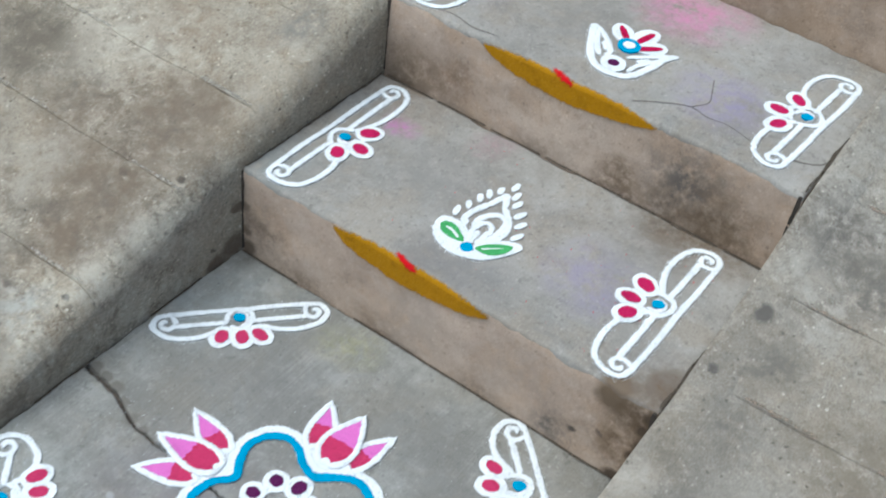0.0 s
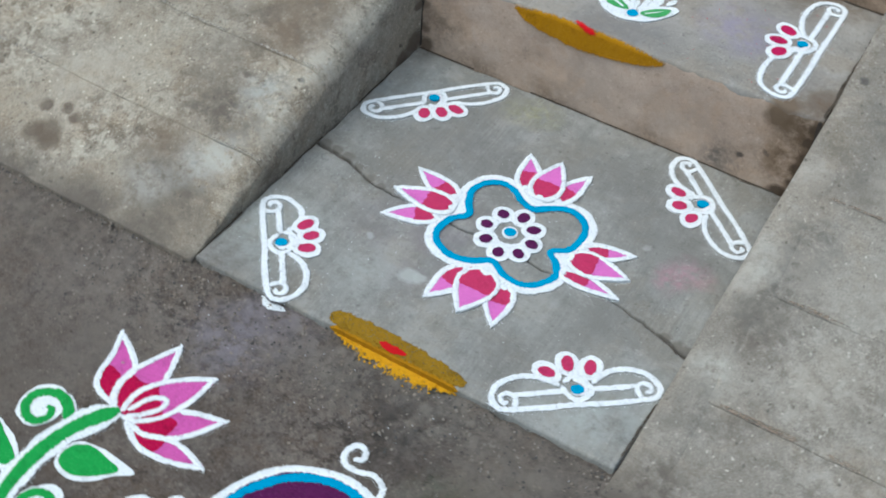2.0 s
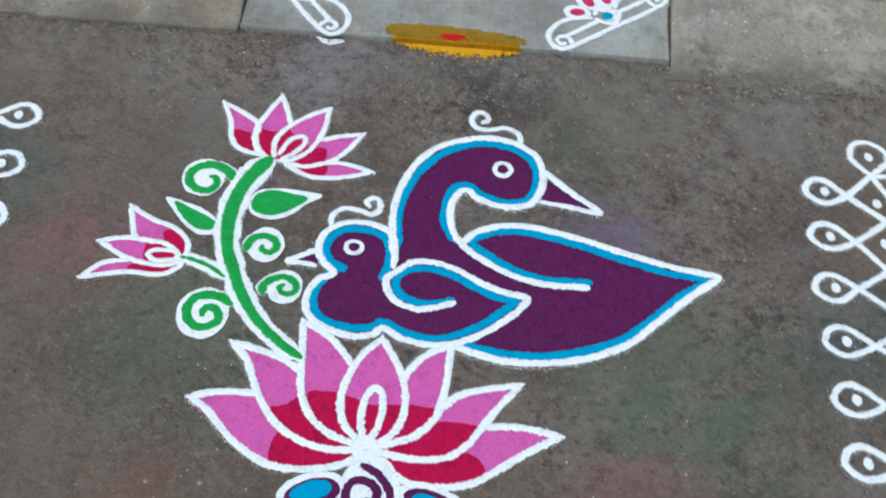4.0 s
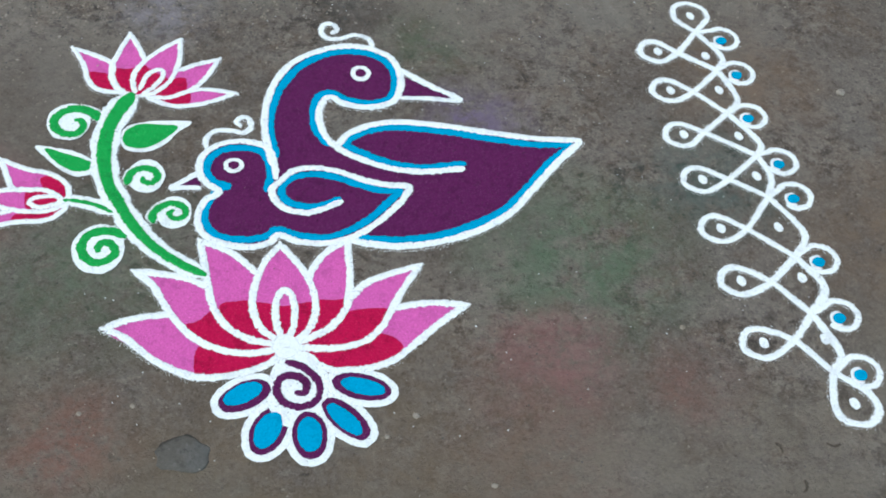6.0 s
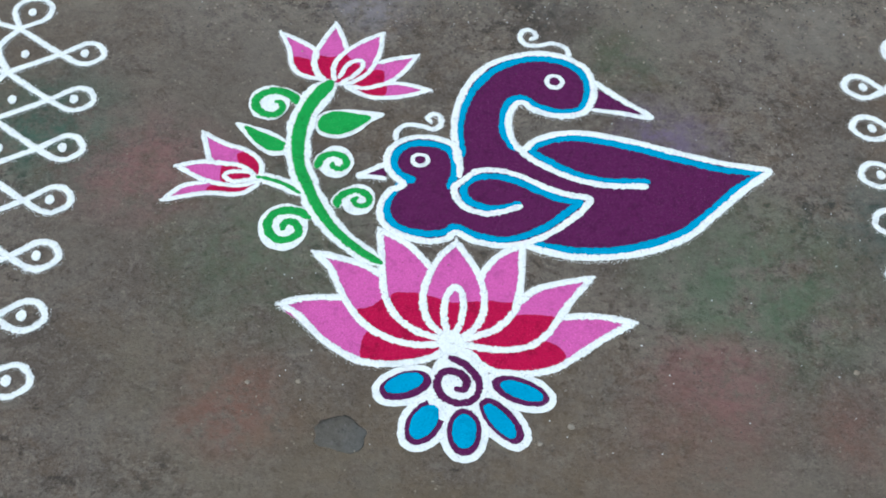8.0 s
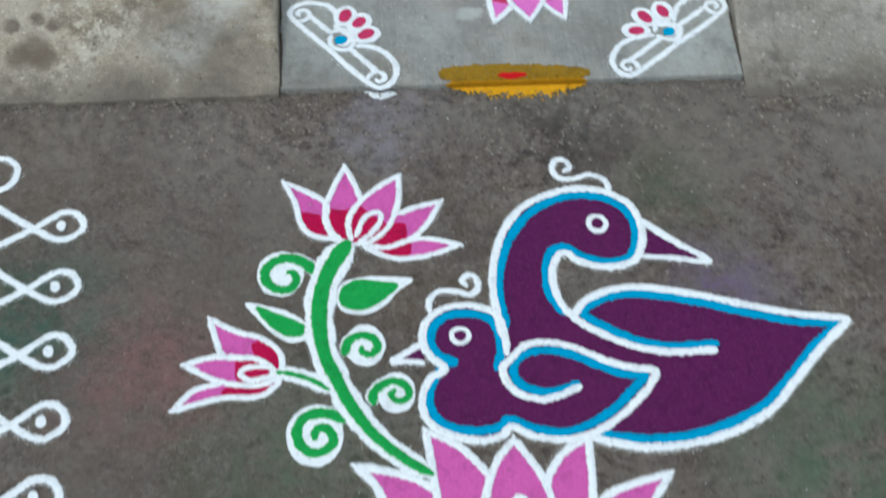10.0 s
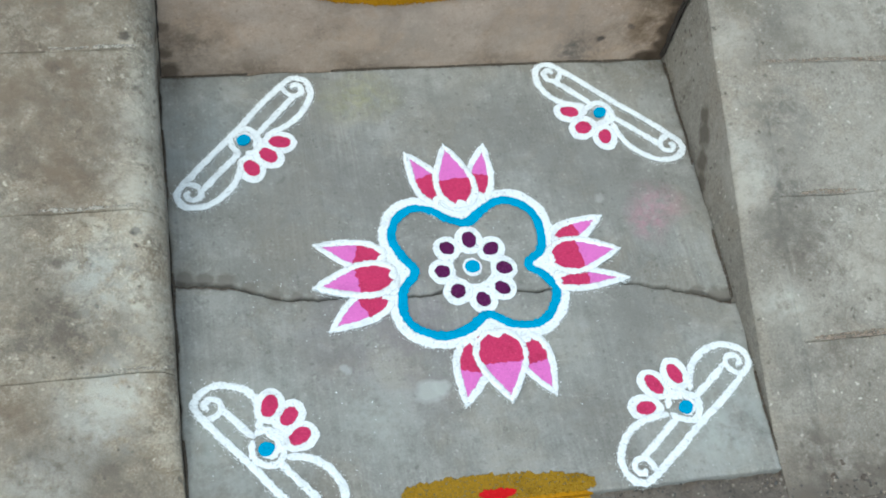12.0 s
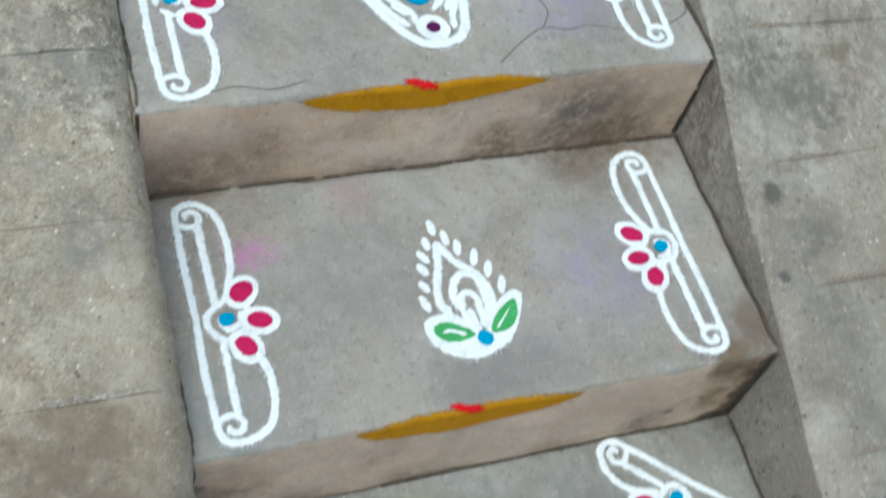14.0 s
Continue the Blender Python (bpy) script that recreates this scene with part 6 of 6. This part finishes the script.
oval(p, "petal_centre", RED, 0.0034, 0.370, 1.207, 0.0269, 0.0055, 132, grow=-0.006)
p = oval(winged, "petal", WHITE, 0.0024, 0.403, 1.226, 0.0231, 0.0180, 72, grow=0.003)
oval(p, "petal_centre", RED, 0.0034, 0.404, 1.218, 0.0306, 0.0055, 79, grow=-0.006)
p = oval(winged, "petal", WHITE, 0.0024, 0.423, 1.200, 0.0264, 0.0180, 37, grow=0.003)
oval(p, "petal_centre", RED, 0.0034, 0.422, 1.194, 0.0311, 0.0055, 45, grow=-0.006)
p = oval(winged, "blue_ring", BLUE, 0.0036, 0.394, 1.180, 0.0184, 0.0195, 45)
oval(p, "ring_centre", WHITE, 0.0044, 0.394, 1.180, 0.0092, 0.0090, 49)

# ---- scroll motifs in the corners of landing and steps ----


def scroll(label, a, b, dot, petals, arch, z, fat=1.06):
    """A powder scroll from a to b: two ruled lines with curled ends, a ring with a blue dot, three crimson petals.
    dot, petals: how far along the line and how far off it; arch: height of the two end arches."""
    a, b = Vector(a), Vector(b)
    u = (b - a).normalized()
    v = Vector((-u.y, u.x)) * (1 if dot[1] > 0 else -1)
    long = (b - a).length
    off = abs(dot[1])
    mid = a + u * dot[0]
    ob = thing("scroll_motif", label, "rangoli", (mid.x, mid.y, z), "scroll motifs")

    def at(s, t):
        p = a + u * s + v * t
        return (p.x, p.y)

    w, inner = 0.0088, 0.027
    stroke(ob, "outer_line", WHITE, w, 0.0028, [at(-0.004, 0.001), at(long * 0.25, 0), at(long * 0.5, 0.001), at(long * 0.75, -0.001), at(long + 0.004, 0.001)])
    for e, k, tall in ((0.0, -1, arch[0]), (long, 1, arch[1])):
        span = abs(dot[0] - e) - 0.028
        stroke(ob, "inner_line", WHITE, w, 0.0028, [at(dot[0] + k * 0.020, inner), at((dot[0] + e) * 0.5, inner - 0.001), at(e - k * 0.010, inner - 0.001)])
        stroke(ob, "arch", WHITE, w, 0.0029, [at(e - k * 0.004, 0.0), at(e + k * 0.014, 0.005), at(e + k * 0.021, 0.020), at(e + k * 0.016, tall * 0.62), at(e + k * 0.001, tall * 0.86), at(e - k * span * 0.28, tall * 0.98), at(e - k * span * 0.60, tall * 0.96), at(e - k * span * 0.88, tall * 0.80), at(dot[0] + k * 0.024, inner + 0.010)])
        stroke(ob, "curl", WHITE, w * 0.85, 0.0030, [at(e - k * 0.008, 0.003), at(e - k * 0.013, 0.012), at(e - k * 0.012, 0.024), at(e - k * 0.002, 0.030), at(e + k * 0.008, 0.024), at(e + k * 0.006, 0.014), at(e - k * 0.002, 0.014)])
    way, big = random.uniform(0, 6), (fat / 1.06) ** 6
    ring = [at(dot[0] + big * (0.0215 + 0.0030 * math.sin(q * 2 + way)) * math.cos(q + way), off + 0.003 + big * (0.0190 + 0.0025 * math.cos(q * 2 + way)) * math.sin(q + way)) for q in np.linspace(0, 5.9, 11)]
    stroke(ob, "ring", WHITE, w * 0.92, 0.0029, ring)
    c = at(dot[0], off)
    swirl = [at(dot[0] + r * math.cos(q + way), off + 0.002 + r * math.sin(q + way)) for q, r in ((0.4, 0.006), (1.6, 0.009), (2.9, 0.012), (4.2, 0.015), (5.2, 0.018))]
    stroke(ob, "swirl", WHITE, w * 0.85, 0.0027, swirl)
    for s, t in petals:
        p = at(s, t)
        turn = math.degrees(math.atan2(p[1] - c[1], p[0] - c[0]))
        k = oval(ob, "petal", WHITE, 0.0024, p[0], p[1], 0.0215 * fat, 0.0168 * fat, turn)
        oval(k, "petal_centre", RED2 if fat < 1.08 else CRIMSON, 0.0033, p[0], p[1], 0.0108 * fat ** 3.2 * random.uniform(0.9, 1.1), 0.0074 * fat ** 3.6 * random.uniform(0.85, 1.1), turn + random.uniform(-16, 16))
    oval(ob, "blue_dot", BLUE, 0.0036, c[0], c[1], 0.0088, 0.0076, 30)
    return ob


CORNER = "white powder scroll with crimson petals in a landing corner"
scroll(CORNER, (0.035, 0.141), (0.150, -0.003), (0.085, 0.027), ((0.048, 0.068), (0.074, 0.075), (0.101, 0.066)), (0.064, 0.063), LAND)
scroll(CORNER, (0.567, 0.002), (0.729, 0.131), (0.106, 0.027), ((0.068, 0.063), (0.102, 0.075), (0.134, 0.065)), (0.059, 0.059), LAND)
scroll(CORNER, (0.034, 0.472), (0.187, 0.643), (0.112, -0.018), ((0.081, 0.055), (0.112, 0.060), (0.140, 0.058)), (0.054, 0.052), LAND)
scroll(CORNER, (0.593, 0.652), (0.741, 0.511), (0.095, -0.033), ((0.059, 0.062), (0.090, 0.074), (0.123, 0.067)), (0.056, 0.059), LAND)
SIDE = "white powder scroll with crimson petals along the side of a step"
scroll(SIDE, (0.053, 0.984), (0.051, 0.698), (0.150, 0.036), ((0.115, 0.060), (0.157, 0.074), (0.189, 0.052)), (0.057, 0.072), STEP2, 1.10)
scroll(SIDE, (0.704, 0.979), (0.701, 0.702), (0.135, -0.033), ((0.111, 0.067), (0.149, 0.072), (0.180, 0.060)), (0.060, 0.067), STEP2, 1.10)
scroll(SIDE, (0.050, 1.335), (0.050, 1.062), (0.136, 0.034), ((0.105, 0.060), (0.146, 0.072), (0.176, 0.056)), (0.060, 0.070), STEP3, 1.10)
scroll(SIDE, (0.721, 1.074), (0.737, 1.335), (0.134, 0.030), ((0.165, 0.060), (0.119, 0.072), (0.083, 0.055)), (0.062, 0.070), STEP3, 1.10)

# ---- turmeric and vermilion marks on the edges ----


def over_edge(parent, name, material, front, z, lift, x0, x1, high, low, seed):
    """A smear that wraps over a rounded step edge; high and low: its upper and lower rim by the share of its length."""
    r, o = 0.008, top_at(parent)
    q = r * math.pi / 2
    nx, ns = int((x1 - x0) / 0.003), 26
    verts, faces, thin = [], [], []
    for i in range(nx + 1):
        f = i / nx
        x = x0 + (x1 - x0) * f
        y = nose(x, front, seed)
        a = high(f) + 0.0012 * n3(x * 130, 3.0) + 0.0012 * n3(x * 320, 1.0)
        b = low(f) + 0.0025 * n3(x * 60, 5.0) + 0.0015 * n3(x * 300, 6.0)
        for k in range(ns + 1):
            s = a + (b - a) * k / ns
            h = lift
            rim = min(s - a, b - s, 0.7 * (x - x0), 0.7 * (x1 - x))
            thin.append(min(1.0, max(0.0, 1.0 - rim / 0.0065)))
            if s < 0:
                p = (x, y + r - s, z + h)
            elif s < q:
                p = (x, y + r - (r + h) * math.sin(s / r), z - r + (r + h) * math.cos(s / r))
            else:
                p = (x, y - h, z - r - (s - q))
            verts.append(p)
    w = ns + 1
    for i in range(nx):
        for k in range(ns):
            faces.append((i * w + k, i * w + k + 1, (i + 1) * w + k + 1, (i + 1) * w + k))
    return link_powder(name, verts, faces, material, parent, thin)


def riser_mark(y, z, x0, x1, deep, seed):
    ob = thing("turmeric_mark", "yellow turmeric smear with a red dab on a step edge", "powder mark", ((x0 + x1) / 2, y, z), "turmeric marks")
    over_edge(ob, "smear", YELLOW, y, z, 0.0026, x0, x1, lambda f: 0.002 + 0.008 * (abs(2 * f - 1)) ** 3, lambda f: 0.008 + deep * math.sin(math.pi * min(1, max(0, f)) ** 0.85) ** 0.55, seed)
    m = x0 + 0.42 * (x1 - x0)
    over_edge(ob, "red_dab", VERMILION, y, z, 0.0036, m - 0.010, m + 0.038, lambda f: -0.003 + 0.009 * f ** 2, lambda f: 0.003 + 0.004 * math.sin(math.pi * f) + 0.010 * f, seed)
    return ob


riser_mark(0.666, STEP2, 0.200, 0.496, 0.044, 3.0)
riser_mark(1.029, STEP3, 0.205, 0.536, 0.040, 4.0)

mark = thing("turmeric_mark", "yellow turmeric smear with loose grains on the landing edge", "powder mark", (0.375, 0.01, LAND), "turmeric marks")
area(mark, "smear", THIN, 0.0012, [(0.263, 0.004), (0.264, 0.024), (0.30, 0.029), (0.37, 0.030), (0.44, 0.024), (0.486, 0.015), (0.488, 0.001), (0.43, -0.001), (0.35, -0.0015), (0.29, -0.001)], rag=0.003)
upright_patch(mark, "face_smear", YELLOW, -0.004, 0.0024, [(0.275, LAND - 0.0005), (0.38, LAND), (0.48, LAND - 0.0005), (0.47, 0.001), (0.38, 0.0005), (0.285, 0.001)])
area(mark, "red_dab", VERMILION, 0.0022, [(0.348, 0.006), (0.360, 0.012), (0.368, 0.009), (0.376, 0.011), (0.392, 0.007), (0.386, 0.003), (0.374, -0.002), (0.362, 0.000), (0.355, 0.002)], rag=0.0016)


def grains(name, parent, material, count, place, size, z):
    """Loose grains, many small tumbled lumps in one mesh."""
    verts, faces = [], []
    o = top_at(parent) if parent else Vector((0, 0, 0))
    for _ in range(count):
        x, y = place()
        s = size * random.uniform(0.5, 1.5)
        turn = Euler((random.uniform(0, 6), random.uniform(0, 6), random.uniform(0, 6))).to_matrix()
        k = len(verts)
        for c in ((1, 0, 0), (-1, 0, 0), (0, 0.8, 0), (0, -0.8, 0), (0, 0, 0.7), (0, 0, -0.7)):
            p = turn @ Vector(c) * s * random.uniform(0.7, 1.2)
            verts.append((x + p.x - o.x, y + p.y - o.y, z + s * 0.35 + p.z * 0.7 - o.z))
        for f in ((0, 2, 4), (2, 1, 4), (1, 3, 4), (3, 0, 4), (2, 0, 5), (1, 2, 5), (3, 1, 5), (0, 3, 5)):
            faces.append(tuple(k + i for i in f))
    me = bpy.data.meshes.new(name)
    me.from_pydata(verts, [], faces)
    me.materials.append(material)
    ob = new(name, me)
    if parent:
        ob.parent = parent
    return tagged(ob, kind="stuff")


def fringe():
    x = random.triangular(0.275, 0.487, 0.40)
    reach = 0.017 * max(0.1, 1 - ((x - 0.385) / 0.115) ** 2) * (1 + 0.5 * n3(x * 60, 1.0))
    return x, -0.005 - abs(random.gauss(0, 0.5)) * reach


grains("grain_fringe", mark, AMBER, 1500, fringe, 0.0026, 0.0)


def spread(x0, x1, y0, y1):
    return lambda: (random.uniform(x0, x1), random.uniform(y0, y1))


def pebble(x, y, r, material, label):
    """A small weathered stone, half sunk in the ground."""
    bm = bmesh.new()
    bmesh.ops.create_icosphere(bm, subdivisions=3, radius=1.0)
    for v in bm.verts:
        k = 1 + 0.30 * n3(v.co.x * 1.4 + x * 9, v.co.y * 1.4 + y * 9, v.co.z) + 0.10 * n3(v.co.x * 5, v.co.y * 5, v.co.z * 5 + x)
        v.co = Vector((v.co.x * r[0] * k, v.co.y * r[1] * k, v.co.z * r[2] * k))
    me = bpy.data.meshes.new("pebble")
    bm.to_mesh(me)
    bm.free()
    me.materials.append(material)
    me.shade_smooth()
    ob = new("pebble", me)
    ob.location = (x, y, r[2] * 0.25)
    return tagged(ob, label, "stone", "stones in the ground")


pebble(0.157, -0.917, (0.034, 0.024, 0.0022), SLATE, "dark grey flat stone sunk in the ground")
for x, y, r in ((1.239, -0.390, 0.011), (0.837, -0.809, 0.006), (0.450, -0.900, 0.007), (0.409, -0.925, 0.005), (0.098, -0.841, 0.005), (0.032, -0.844, 0.005), (0.531, -1.010, 0.006)):
    pebble(x, y, (r * 0.7, r * 0.6, r * 0.4), STONE, "pale grey pebble half sunk in the ground")

chips = thing("ground_chips", "small dark cracks and chipped hollows in the ground", "chips", (0.93, -1.02, 0), kind="structure")
for x, y, turn, long in ((0.911, -1.007, 100, 0.009), (0.980, -1.013, -20, 0.010), (0.924, -1.066, 60, 0.010), (0.955, -1.09, 100, 0.007)):
    q = radians(turn)
    stroke(chips, "chip", SEAM, 0.0046, 0.0005, [(x + long * (f * math.cos(q) - 0.5 * f * f * math.sin(q)), y + long * (f * math.sin(q) + 0.5 * f * f * math.cos(q))) for f in (-0.8, -0.3, 0.2, 0.7, 1.0)], taper=(0.5, 1.0))
for x0, y0, x1, y1, count in ((-0.5, 0.0, 0.0, 0.005, 130), (0.76, -0.03, 1.3, -0.04, 160)):
    c0 = grains("crumbs", None, STONE, count, lambda x0=x0, y0=y0, x1=x1, y1=y1: (random.uniform(x0, x1), random.gauss(0.5 * (y0 + y1), 0.012) - 0.02), 0.0026, 0.0)
    tagged(c0, "cement crumbs lying along the foot of a ramp", "crumbs", kind="stuff")
g1 = grains("grit", None, STONE, 1500, spread(-0.9, 1.5, -1.3, -0.05), 0.0015, 0.0)
tagged(g1, "pale grit scattered over the ground", "grit", kind="stuff")


def along(x0, y0, x1, y1, wide):
    def place():
        f = random.random()
        return x0 + (x1 - x0) * f + random.gauss(0, wide), y0 + (y1 - y0) * f + random.gauss(0, wide)
    return place


g2 = grains("dark_grit", None, SLATE, 1300, spread(-0.9, 1.5, -1.3, -0.03), 0.0015, 0.0)
tagged(g2, "dark grit scattered over the ground", "grit", kind="stuff")
CRUMB_LABEL = "cement crumbs and grit lying along a joint"
for material, count, size, z, line in ((STONE, 90, 0.0017, 0.0, (-0.7, -0.022, 0.02, -0.016, 0.007)), (SLATE, 160, 0.0024, 0.0, (-0.7, -0.020, 0.02, -0.012, 0.006)), (STONE, 80, 0.0016, 0.0, (0.0, -0.013, 0.76, -0.013, 0.006)),
                                       (SLATE, 160, 0.0021, 0.0, (0.0, -0.010, 0.76, -0.010, 0.005)), (SLATE, 120, 0.0024, 0.002, (0.74, -0.035, 1.2, -0.055, 0.012))):
    c1 = grains("crumbs", None, material, count, along(*line), size, z)
    tagged(c1, CRUMB_LABEL, "crumbs", kind="stuff")
for material, count, size in ((STONE, 620, 0.0026), (SLATE, 480, 0.0026), (WHITE, 60, 0.0011)):
    c2 = grains("crumbs", None, material, count, lambda: (random.uniform(-0.15, 1.25), -0.012 - abs(random.gauss(0, 0.085))), size, 0.0)
    tagged(c2, "loose crumbs and grit on the rough ground before the landing", "crumbs", kind="stuff")
for x, y, wide, count in ((0.20, 0.10, 0.04, 40), (0.08, 0.12, 0.03, 60), (0.62, 0.10, 0.05, 35), (0.30, 0.15, 0.04, 20), (0.15, 0.31, 0.03, 25), (0.42, 0.32, 0.10, 25)):
    w0 = grains("powder_specks", None, WHITE, count, lambda x=x, y=y, wide=wide: (random.gauss(x, wide), max(0.01, random.gauss(y, wide))), 0.0008, LAND)
    tagged(w0, "white powder specks spilled on the landing", "powder specks", kind="stuff")
w1 = grains("powder_specks", None, WHITE, 260, spread(0.02, 1.1, -0.95, -0.02), 0.0011, 0.0)
tagged(w1, "white powder specks spilled on the ground", "powder specks", kind="stuff")
r1 = grains("red_specks", None, VERMILION, 60, spread(0.25, 0.72, 0.69, 1.0), 0.0012, STEP2)
tagged(r1, "red powder specks on the second step", "powder specks", kind="stuff")
spill = thing("powder_spill", "white powder spilled over the landing edge onto the ground", "powder spill", (0.17, -0.016, 0))
area(spill, "patch", WHITE, 0.0008, [(0.145, -0.008), (0.160, -0.012), (0.180, -0.010), (0.190, -0.013), (0.172, -0.021), (0.155, -0.019)], rag=0.002)


# ---- dust beside every powder line ----


def dust():
    verts, faces = [], []
    for x, y, z in DUST:
        r, k, a = random.uniform(0.0004, 0.0012), len(verts), random.uniform(0, 6)
        for c in range(3):
            verts.append((x + r * math.cos(a + 2.1 * c), y + r * math.sin(a + 2.1 * c), z - 0.0003))
        verts.append((x, y, z + r * 1.2))
        faces += [(k, k + 1, k + 3), (k + 1, k + 2, k + 3), (k + 2, k, k + 3)]
    me = bpy.data.meshes.new("powder_dust")
    me.from_pydata(verts, [], faces)
    me.materials.append(WHITE)
    return tagged(new("powder_dust", me), "fine white powder dust strewn along the drawn lines", "powder dust", kind="stuff")


dust()
